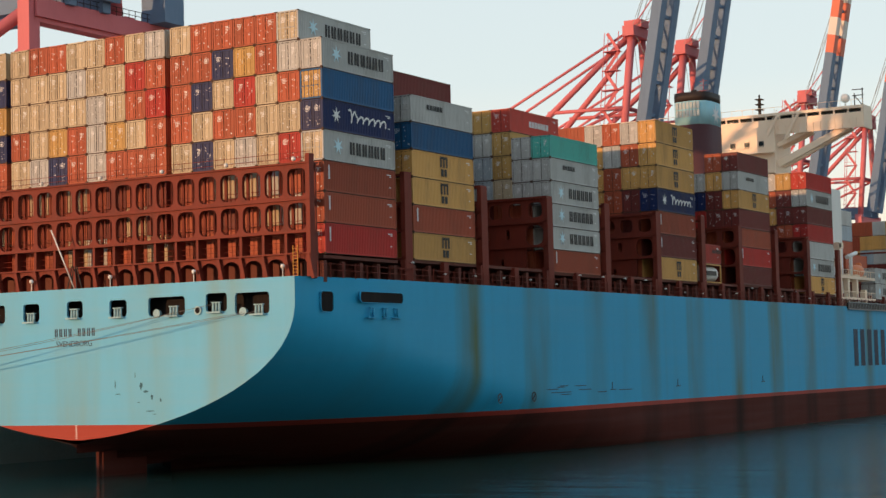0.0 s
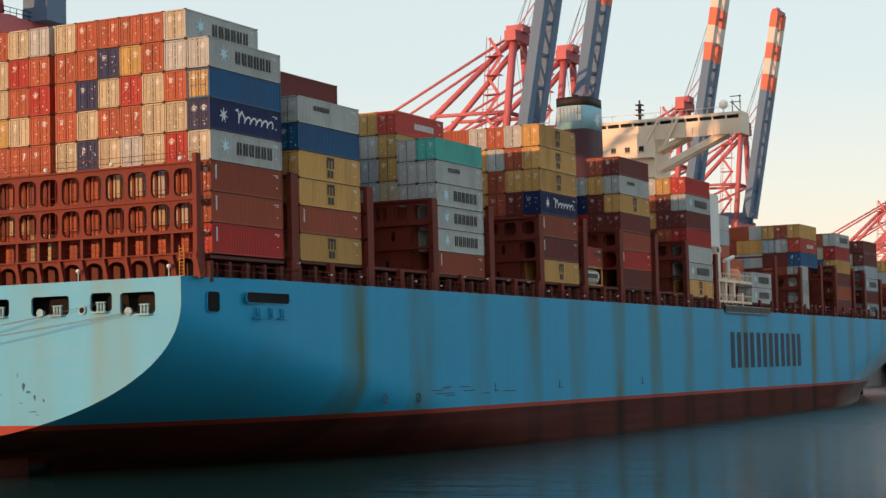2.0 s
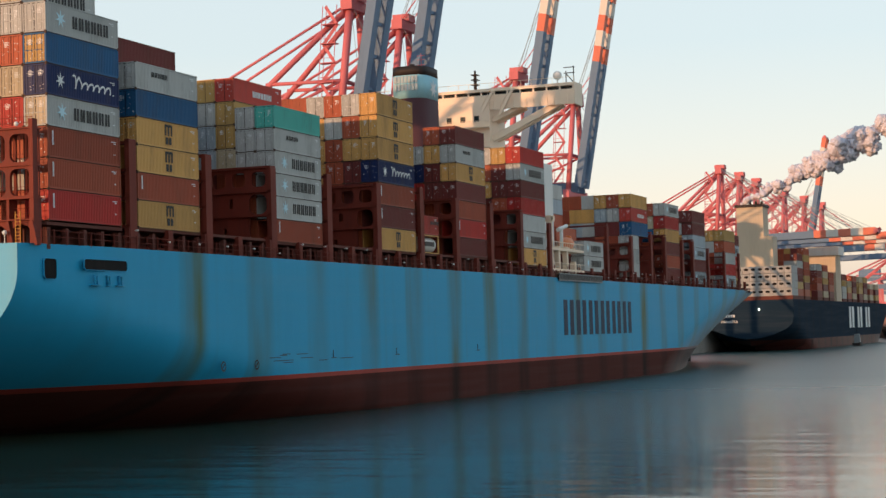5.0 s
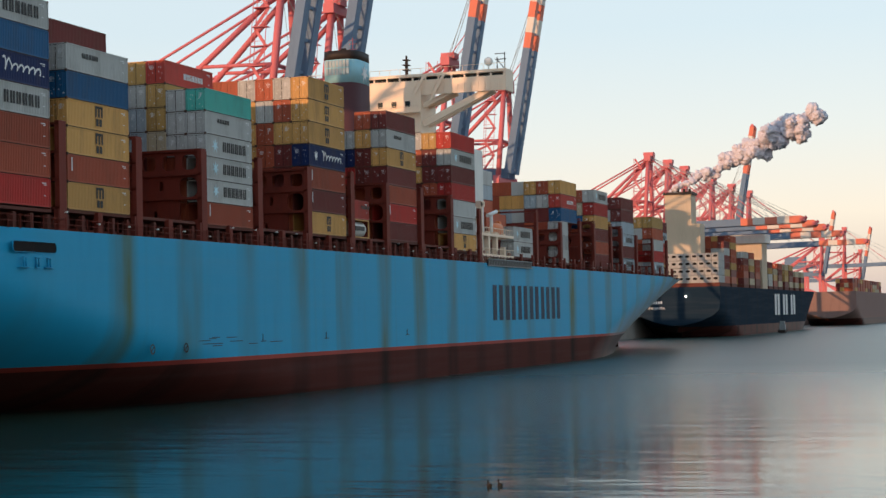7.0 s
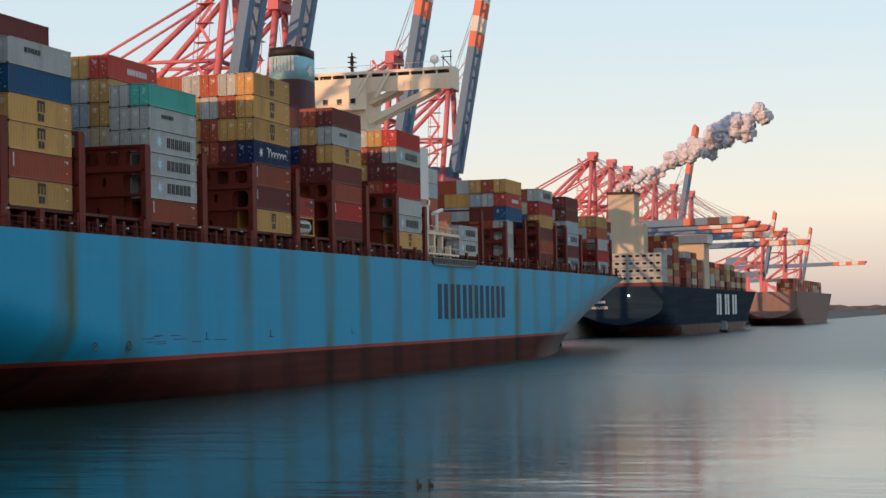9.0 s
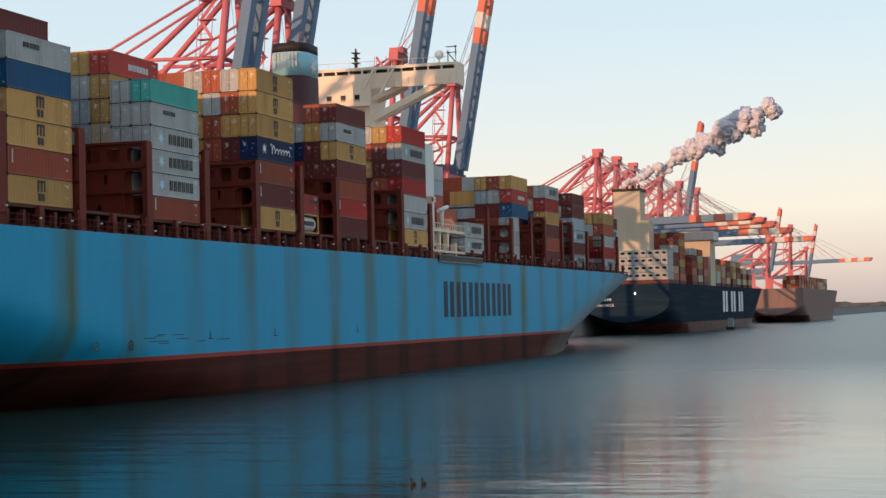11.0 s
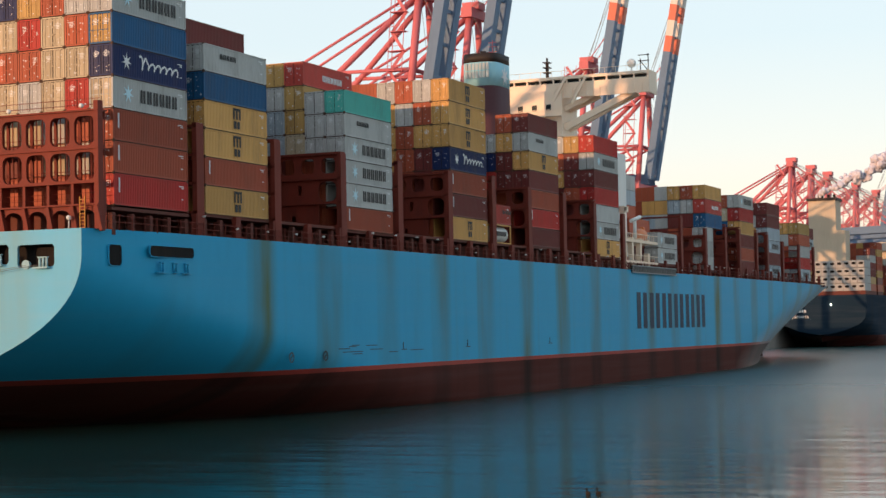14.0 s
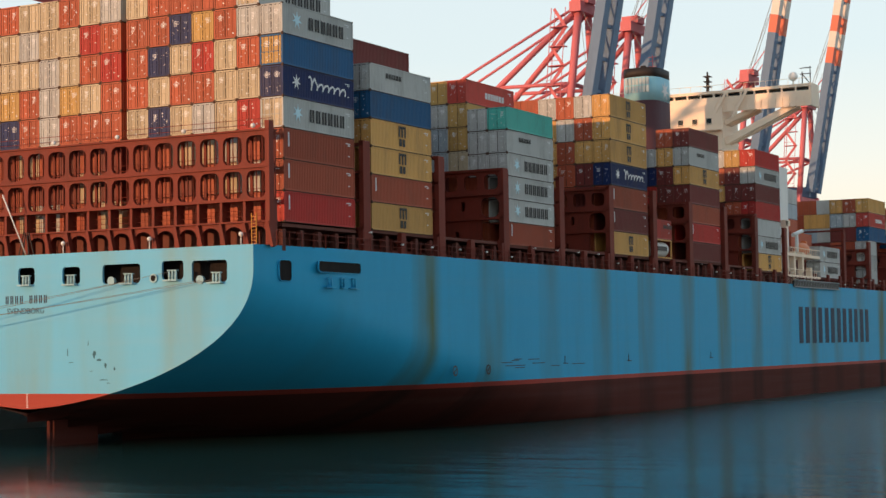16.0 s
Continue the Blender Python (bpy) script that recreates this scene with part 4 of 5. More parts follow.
# ---------------------------------------------------------------- superstructure, funnel
def superstructure():
    ob = thing("superstructure", "cream-painted deckhouse and bridge of the container ship", "deckhouse", pose(1.6, 0, 0))
    bm = bmesh.new()
    box(bm, 163, 15.0, 18, 171, 38, 50)
    part("deckhouse", bm, CREAM, ob)
    bm = bmesh.new()
    box(bm, 155, 4.4, 18, 165, 15, 38.2)
    part("casing", bm, WHITE, ob, "white engine casing wall")
    bm = bmesh.new()
    box(bm, 163.7, -0.6, 49.9, 168, 53, 50.5)
    box(bm, 163.4, -0.6, 48.6, 163.7, 53, 51.25)
    box(bm, 163.46, -0.66, 48.6, 168.04, -0.3, 52.44)
    part("bridge_deck", bm, CREAM, ob)
    bm = bmesh.new()
    box(bm, 163.5, -0.6, 51.9, 168, 53, 52.4)
    part("bridge_roof", bm, CREAM, ob)
    for i in range(22):
        bm = bmesh.new()
        y = -0.5 + i * 2.43
        box(bm, 163.5, y, 51.25, 163.7, y + 0.28, 51.9)
        part("window_post", bm, CREAM, ob)
    bm = bmesh.new()
    box(bm, 164.86, -0.25, 50.5, 164.98, 52.8, 51.9)
    part("bridge_window", bm, GLASS, ob, "dark bridge window glass")
    bm = bmesh.new()
    box(bm, 165.0, -0.3, 50.5, 165.3, 52.9, 51.9)
    part("bridge_back_wall", bm, CREAM, ob)
    bm = bmesh.new()
    beam(bm, (164.5, 15, 43.5), (164.5, 2.5, 49.0), 0.9, 1.1)
    part("wing_strut", bm, CREAM, ob)
    bm = bmesh.new()
    beam(bm, (164.5, 15, 46.8), (164.5, 9.5, 49.0), 0.7, 0.8)
    part("wing_strut", bm, CREAM, ob)
    for a, c in (((167.4, 15, 43.5), (167.4, 2.5, 49.0)), ((167.4, 15, 46.8), (167.4, 9.5, 49.0))):
        bm = bmesh.new()
        beam(bm, a, c, 0.7, 0.8)
        part("wing_strut", bm, CREAM, ob)
    for i in range(12):
        bm = bmesh.new()
        y = 0.6 + i * 1.25
        box(bm, 163.28, y, 48.7, 163.398, y + 0.16, 50.2)
        part("bulwark_rib", bm, CREAM, ob)
    for y0, y1 in ((10.5, 13.2), (14.2, 16.9)):
        bm = bmesh.new()
        beam(bm, (163.2, y1, 47.6), (162.6, y0, 51.8), 0.18, 0.5)
        tube(bm, (163.1, y1, 48.6), (162.5, y0, 52.8), 0.05, 5)
        part("stair", bm, CREAM, ob, "cream steel stair to the bridge wing")
    for z in (42, 45.5):
        bm = bmesh.new()
        box(bm, 161.8, 15, z - 0.1, 163, 30, z + 0.1)
        for i in range(8):
            tube(bm, (161.9, 15 + i * 2.1, z), (161.9, 15 + i * 2.1, z + 1.1), 0.04, 5)
        tube(bm, (161.9, 15, z + 1.1), (161.9, 30, z + 1.1), 0.04, 5)
        part("balcony", bm, CREAM, ob)
    for i in range(5):
        for z in (43.2, 46.6):
            bm = bmesh.new()
            box(bm, 162.9, 17 + i * 2.6, z, 163.02, 17.9 + i * 2.6, z + 1.0)
            part("window", bm, GLASS, ob)
    # mast, radar
    bm = bmesh.new()
    tube(bm, (166, 18.6, 52.4), (166, 18.6, 56.2), 0.18, 6)
    for z in (53.5, 54.4, 55.3):
        box(bm, 165.3, 18.0, z, 166.7, 19.2, z + 0.15)
    tube(bm, (165.5, 18.2, 52.4), (165.5, 18.2, 55.4), 0.08, 5)
    tube(bm, (166.5, 19.0, 52.4), (166.5, 19.0, 55.4), 0.08, 5)
    part("mast", bm, BLACK, ob, "dark lattice mast")
    for y in (3.2, 30, 33):
        bm = bmesh.new()
        tube(bm, (166, y, 52.4), (166, y, 53.4), 0.15, 6)
        bmesh.ops.create_icosphere(bm, subdivisions=3, radius=0.8, matrix=Matrix.Translation((166, y, 54.1)))
        part("radome", bm, WHITE, ob, "white satellite dome")
    bm = bmesh.new()
    for a, b in (((166, 0.2, 52.4), (166, 0.2, 55.6)), ((166, 1.6, 52.4), (166, 1.6, 54.8)), ((166, 0, 55.4), (166, 2, 55.4)), ((166, 0, 54.4), (166, 2, 54.4)), ((166, 0.2, 52.6), (166, 1.6, 54.4))):
        beam(bm, a, b, 0.14)
    part("aerial_frame", bm, BLACK, ob)
    # rails on the roof
    bm = bmesh.new()
    tube(bm, (163.6, -0.5, 53.4), (163.6, 53, 53.4), 0.04, 5)
    for i in range(28):
        tube(bm, (163.6, -0.5 + i * 1.95, 52.4), (163.6, -0.5 + i * 1.95, 53.4), 0.035, 5)
    part("roof_rail", bm, CREAM, ob)


superstructure()


LOUVRE = mat("pale grey louvre paint", (0.42, 0.50, 0.52), 0.6, 0, 0.3)
FUNNEL_BASE = mat("dark purple-brown funnel paint", (0.085, 0.032, 0.036), 0.6, 0, 0.3)


def funnel():
    ob = thing("funnel", "ship's funnel with light blue band, star emblem and black top", "funnel", pose(-1.0, 0, 0))

    def ring(z0, z1, m, name, label=""):
        bm = bmesh.new()
        n = 28
        lo, hi = [], []
        for k in range(n):
            a = 2 * math.pi * k / n
            cx, cy = math.cos(a), math.sin(a)
            px = 148.8 + 4.4 * math.copysign(abs(cx) ** 0.6, cx)
            py = 22.2 + 3.2 * math.copysign(abs(cy) ** 0.6, cy)
            lo.append(bm.verts.new((px, py, z0)))
            hi.append(bm.verts.new((px, py, z1)))
        for k in range(n):
            bm.faces.new((lo[k], lo[(k + 1) % n], hi[(k + 1) % n], hi[k])).smooth = True
        bm.faces.new(hi)
        bm.faces.new(lo[::-1])
        part(name, bm, m, ob, label)

    ring(18, 48.7, FUNNEL_BASE, "base", "dark purple-brown funnel base")
    ring(48.7, 52.6, FUNNEL_BLUE, "band", "light blue funnel band")
    ring(52.6, 54.1, BLACK, "top", "black funnel top")
    for i in range(7):
        bm = bmesh.new()
        box(bm, 144.32, 20.1 + i * 0.62, 50.0, 144.5, 20.1 + i * 0.62 + 0.46, 51.1)
        box(bm, 144.32, 20.1 + i * 0.62, 51.3, 144.5, 20.1 + i * 0.62 + 0.46, 52.4)
        part("louvre", bm, LOUVRE, ob)
    part("emblem", star_mesh(1.75, LETTER_WHITE), None, ob, "white star emblem", pose(148.6, 18.93, 50.5))
    for dx in (-1.6, 0.4, 2.2):
        bm = bmesh.new()
        tube(bm, (149 + dx, 22.2, 54.0), (149 + dx, 22.2, 54.8), 0.5, 10)
        part("exhaust_pipe", bm, BLACK, ob)
    bm = bmesh.new()
    tube(bm, (152.4, 22.5, 54.0), (152.4, 22.5, 57.4), 0.07, 6)
    for z in (55.4, 56.3, 57.0):
        beam(bm, (152.4, 21.8, z), (152.4, 23.2, z), 0.08)
    part("signal_mast", bm, CRANE_RED, ob, "thin red signal mast")


funnel()


# ---------------------------------------------------------------- quay cranes
@functools.lru_cache(None)
def crane_meshes(up, hinge, apex, tip_len):
    """All crane parts about the crane's own origin: x along the quay, y away from the water, z up."""
    out = []

    def p(name, m, f, label=""):
        bm = bmesh.new()
        f(bm)
        out.append((name, mesh_of(name, bm, m), label))

    for x in (-9, 9):
        for y in (4, 34):
            p("leg", CRANE_RED, lambda b: beam(b, (x, y, 7.4), (x, y, hinge), 1.9, 1.9))
        p("portal_beam", CRANE_RED, lambda b: beam(b, (x, 4, 18), (x, 34, 18), 1.8, 2.2))
        p("brace", CRANE_RED, lambda b: beam(b, (x, 4, 20), (x, 34, hinge - 2), 1.1))
    for y in (4, 34):
        p("sill_beam", CRANE_RED, lambda b: beam(b, (-10, y, 9.5), (10, y, 9.5), 2.2, 1.8))
        p("cross_beam", CRANE_RED, lambda b: beam(b, (-9, y, hinge - 2), (9, y, hinge - 2), 2.0, 2.6))
    for x in (-3.2, 3.2):
        p("girder", CRANE_BLUE, lambda b: beam(b, (x, 2, hinge + 1), (x, 58, hinge + 1), 1.5, 3.0))
    p("machinery_house", CRANE_BLUE, lambda b: box(b, -5, 34, hinge + 3, 5, 50, hinge + 9))
    # A-frame
    for x in (-7.5, 7.5):
        s = 0.32 * x
        p("frame_leg", CRANE_RED, lambda b: tube(b, (x, 4, hinge), (s, 3, apex), 0.85, 10))
        p("frame_backstay", CRANE_RED, lambda b: tube(b, (x, 34, hinge), (s, 4, apex - 1), 0.65, 10))
        p("backstay", CRANE_RED, lambda b: tube(b, (x * 0.6, 56, hinge + 2), (s, 4, apex), 0.32, 8))
        p("frame_brace", CRANE_RED, lambda b: tube(b, (x * 0.8, 3.8, hinge + (apex - hinge) * 0.4), (x * 0.7, 22, hinge + (apex - hinge) * 0.42), 0.4, 8))
        p("frame_brace", CRANE_RED, lambda b: tube(b, (x * 0.8, 3.8, hinge + (apex - hinge) * 0.4), (x, 32, hinge), 0.35, 8))
    p("apex_beam", CRANE_RED, lambda b: (beam(b, (-4.5, 3, apex), (4.5, 3, apex), 2.6, 2.2), box(b, -2, 1, apex + 1, 2, 5, apex + 2.6)))
    p("cross_tie", CRANE_RED, lambda b: tube(b, (-6, 3.8, hinge + (apex - hinge) * 0.4), (6, 3.8, hinge + (apex - hinge) * 0.4), 0.5, 8))
    # stairs and platforms on the A-frame
    for k in range(6):
        z = hinge + (apex - hinge) * (k + 0.5) / 6.5
        w = 7.5 * (1 - 0.68 * (z - hinge) / (apex - hinge))
        rise = (apex - hinge) / 6.5
        y0, y1 = (5.2, 8.2) if k % 2 else (8.2, 5.2)
        p("platform", CRANE_RED, lambda b: (box(b, -w - 2.4, 5, z, -w - 0.2, 8.5, z + 0.15), beam(b, (-w - 2.3, 5, z + 1.1), (-w - 2.3, 8.5, z + 1.1), 0.1),
                                        beam(b, (-w - 1.3, y0, z), (-w - 0.5, y1, z + rise), 0.12, 0.7),
                                        tube(b, (-w - 2.2, 5.1, z), (-w - 1.4, 5.1, z + rise), 0.09, 5), tube(b, (-w - 2.2, 8.4, z), (-w - 1.4, 8.4, z + rise), 0.09, 5),
                                        tube(b, (-w - 0.3, 8.4, z), (-w + 0.5, 8.4, z + rise), 0.09, 5)))
    # boom
    a = radians(90 - 10.5) if up else radians(1)
    d = Vector((0, -math.cos(a), math.sin(a)))
    nrm = Vector((0, math.sin(a), math.cos(a)))
    root = Vector((0, 2, hinge + 1))

    def at(x, s, o=0):
        return root + d * s + nrm * o + Vector((x, 0, 0))

    stops = [(0, tip_len - 24, CRANE_BLUE)] + [(tip_len - 24 + 4.8 * k, tip_len - 19.2 + 4.8 * k, CRANE_ORANGE if k % 2 == 0 else CRANE_WHITE) for k in range(5)]
    for x in (-3.2, 3.2):
        for s0, s1, m in stops:
            p("boom_girder", m, lambda b: beam(b, at(x, s0), at(x, s1), 2.2, 2.8))
    for k in range(int(tip_len / 7)):
        s = 2 + k * 7
        p("boom_tie", CRANE_BLUE, lambda b: (beam(b, at(-3.2, s), at(3.2, s), 0.7), beam(b, at(-3.2, s, 0.8), at(3.2, s + 7, 0.8), 0.3)))
    p("boom_walkway", CRANE_BLUE, lambda b: (beam(b, at(5.0, 1), at(5.0, tip_len - 2), 0.9, 0.12), beam(b, at(5.5, 1, 1.1), at(5.5, tip_len - 2, 1.1), 0.1)))
    p("boom_head", CRANE_RED, lambda b: (beam(b, at(-4.5, tip_len), at(4.5, tip_len), 1.6), beam(b, at(0, tip_len), at(0, tip_len + 1.5, 1), 1.2)))
    for x in (-2.6, 2.6):
        p("forestay", CRANE_RED if up else CRANE_RED, lambda b: tube(b, at(x, tip_len * 0.55, 1.4), (x, 3, apex + 0.5), 0.14, 6))
        p("forestay", STEEL, lambda b: tube(b, at(x * 0.4, tip_len * 0.86, 1.4), (x * 0.4, 3, apex + 1), 0.09, 6))
    for k, q in enumerate((0.22, 0.34, 0.46, 0.7)):
        for x in (-3.9, 3.9):
            p("hoist_rope", STEEL, lambda b: tube(b, at(x, tip_len * q, 1.5), (x * 0.6, 3, apex + 1), 0.06, 5))
    return out


def crane(x, y, up=True, hinge=50.0, apex=78.0, tip_len=63.0):
    ob = thing("gantry_crane", "red ship-to-shore gantry crane with blue boom " + ("raised" if up else "lowered"), "crane", pose(x, y, 0), "quay cranes")
    for name, me, label in crane_meshes(up, hinge, apex, tip_len):
        part(name, me, None, ob, label)
    return ob


crane_a = crane(43, 60, True, 57.0, 84.0)
bm = bmesh.new()
box(bm, 12.5, 0, 56.6, 16.5, 4, 60.2)
part("electrical_house", bm, CRANE_BLUE, crane_a, "blue electrical house")
bm = bmesh.new()
beam(bm, (-9, 3.5, 55.5), (17, 3.5, 55.5), 1.8, 2.4)
part("front_beam", bm, CRANE_RED, crane_a)
bm = bmesh.new()
for k in range(20):
    tube(bm, (-8 + k * 1.25, 2.6, 56.6), (-8 + k * 1.25, 2.6, 57.8), 0.05, 5)
tube(bm, (-8, 2.6, 57.8), (16, 2.6, 57.8), 0.05, 5)
tube(bm, (-8, 2.6, 57.2), (16, 2.6, 57.2), 0.05, 5)
part("railing", bm, BLACK, crane_a)
for z0, z1 in ((55, 50), (50, 42)):
    bm = bmesh.new()
    tube(bm, (-9, 5, z0), (-9, 30, z1 - 6), 0.8, 12)
    part("brace", bm, CRANE_RED, crane_a)
for x, y in ((218, 61), (246, 61), (337, 64), (398, 66)):
    crane(x, y, True, 52.5, 80.2)
for x in (578, 616, 652, 720, 830, 1300):
    crane(x, 60, False, 43.0, 72.0, 60.0)
crane(775, 60, True, 43.0, 72.0, 60.0)
for x in (1150, 1420):
    crane(x, 60, True, 34.0, 58.0, 44.0)


# ---------------------------------------------------------------- the dark ship beyond the bow
def far_ship(x0, side, length, dark, label, deck, blocks):
    ob = thing("container_ship", label, "ship")
    bm = bmesh.new()
    mid, half = side + 16, 16.0

    def hb(x, z):
        s = (x - x0) / 50
        zb = lerp(4.5, -8, s)
        zf = lerp(12, -4, s)
        h = half
        if z <= zb:
            return 0
        if z < zf:
            h *= (1 - (1 - (z - zb) / (zf - zb)) ** 2.2) ** 0.66
        w = max(0, z / deck)
        e0, e1 = x0 + length * lerp(0.62, 0.8, w), x0 + length * lerp(0.92, 1.0, w)
        if x > e0:
            h *= max(0.0, 1 - ((x - e0) / (e1 - e0)) ** 2)
        return h

    lv = [-1, 0, 2, 4, 5, 6, 8, 10, 13, 16, deck]
    xs = [x0 + length * k / 40 for k in range(41)]
    for s in (-1, 1):
        g = [[bm.verts.new((x, mid + s * hb(x, z), z)) for z in lv] for x in xs]
        for i in range(40):
            for j in range(len(lv) - 1):
                q = (g[i][j], g[i + 1][j], g[i + 1][j + 1], g[i][j + 1])
                if not all(abs(k.co.y - mid) < 0.01 for k in q):
                    f = bm.faces.new(q)
                    f.smooth, f.material_index = True, 1 if lv[j] < 4 else 0
    part("hull", bm, [dark, FOUL_HULL], ob)
    bm = bmesh.new()
    outline = [(mid + s * hb(x0, z), z) for s, zz in ((-1, [deck, 13, 10, 8, 6, 5, 4.6]), (1, [4.6, 5, 6, 8, 10, 13, deck])) for z in zz]
    plate_with_holes(bm, outline, [], lambda u, v, d: (x0 + d, u, v), 0.2)
    part("transom", bm, dark, ob)
    bm = bmesh.new()
    rows = [(bm.verts.new((x, mid - hb(x, deck), deck - 0.05)), bm.verts.new((x, mid + hb(x, deck), deck - 0.05))) for x in xs[:-1]]
    for a, b in zip(rows, rows[1:]):
        bm.faces.new((a[0], b[0], b[1], a[1]))
    part("deck", bm, DECK, ob)
    return ob


NAVY_SHIP = far_ship(512, 24, 330, DARK_HULL, "dark navy container ship moored ahead with smoking funnel", 18.6, None)
rnd2 = random.Random(5)
for x, top, cols in ((531, 6, 8), (546, 7, 8), (575, 5, 8), (590, 5, 8), (605, 4, 8), (640, 4, 8), (655, 3, 8), (670, 4, 8), (690, 4, 7), (705, 4, 7), (725, 3, 7), (745, 3, 6)):
    for c in range(cols):
        for k in range(top):
            if c == 0 and k > 1:
                container(rnd2.choice("DNTMROND"), x, 25.5 + 2.5 * c, 20 + 2.62 * k, 12.19, 2.59, True, False, "", "containers of the dark ship")
            else:
                rest("mixed shipping containers stacked on the dark ship", rnd2.choice("DNTMROND"), x, 25.5 + 2.5 * c, 20 + 2.62 * k)
    bm = bmesh.new()
    box(bm, x, 25.5, 18.4, x + 12.2, 25.4 + 2.5 * cols, 19.99)
    thing("hatch_cover", "dark red-brown steel hatch cover under the containers", "hatch cover", None, "hatch covers", data=mesh_of("hatch_cover", bm, DECK))

FAR = far_ship(930, 18, 300, HAZED_HULL, "distant dark container ship at the far berth", 20, None)
for x in range(950, 1130, 16):
    for c in range(4):
        for k in range(3):
            rest("mixed shipping containers stacked on the distant ship", rnd2.choice("DNTRON"), x, 22 + 2.5 * c, 20 + 2.62 * k)


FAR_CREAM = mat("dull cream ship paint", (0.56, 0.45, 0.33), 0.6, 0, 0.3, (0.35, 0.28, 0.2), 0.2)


def far_funnel():
    ob = thing("deckhouse", "cream funnel block of the dark ship", "deckhouse")
    bm = bmesh.new()
    box(bm, 520, 35.4, 18, 530, 45.2, 53)
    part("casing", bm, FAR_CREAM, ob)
    bm = bmesh.new()
    box(bm, 519.5, 34.9, 53, 530.5, 45.7, 54)
    for k in range(4):
        tube(bm, (526, 36.8 + k * 2.2, 54), (526, 36.8 + k * 2.2, 55.5), 0.5, 8)
    part("top", bm, BLACK, ob)
    bm = bmesh.new()
    box(bm, 520, 32.2, 18, 529, 35.4, 42)
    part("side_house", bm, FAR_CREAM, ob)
    ob2 = thing("deckhouse", "pale accommodation block of the dark ship", "deckhouse")
    bm = bmesh.new()
    box(bm, 620, 25, 18, 634, 44, 41)
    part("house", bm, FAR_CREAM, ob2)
    bm = bmesh.new()
    box(bm, 619, 23.5, 38, 635, 56, 41.5)
    part("bridge", bm, WHITE, ob2)


far_funnel()


build_rest()


# ---------------------------------------------------------------- white reefer rack at the dark ship's stern
def reefer_rack():
    ob = thing("reefer_rack", "white refrigerated containers with cooling units at the dark ship's stern", "containers")
    for c in range(12):
        for k in range(4):
            y, z = 24.8 + c * 2.55, 20.0 + k * 2.75
            bm = bmesh.new()
            box(bm, 514.5, y, z, 527, y + 2.44, z + 2.6)
            box(bm, 514.3, y + 0.2, z + 0.2, 514.5, y + 2.2, z + 0.9)
            r = part("reefer", bm, REEFER, ob)
            bm = bmesh.new()
            box(bm, 514.35, y + 0.4, z + 1.2, 514.48, y + 1.9, z + 1.9)
            tube(bm, (514.3, y + 1.1, z + 1.55), (514.5, y + 1.1, z + 1.55), 0.5, 10)
            part("cooling_unit", bm, DARK, r, "dark cooling fan unit")
    bm = bmesh.new()
    box(bm, 514, 24.5, 18.4, 527, 55.6, 19.99)
    part("rack_base", bm, DECK, ob)


reefer_rack()


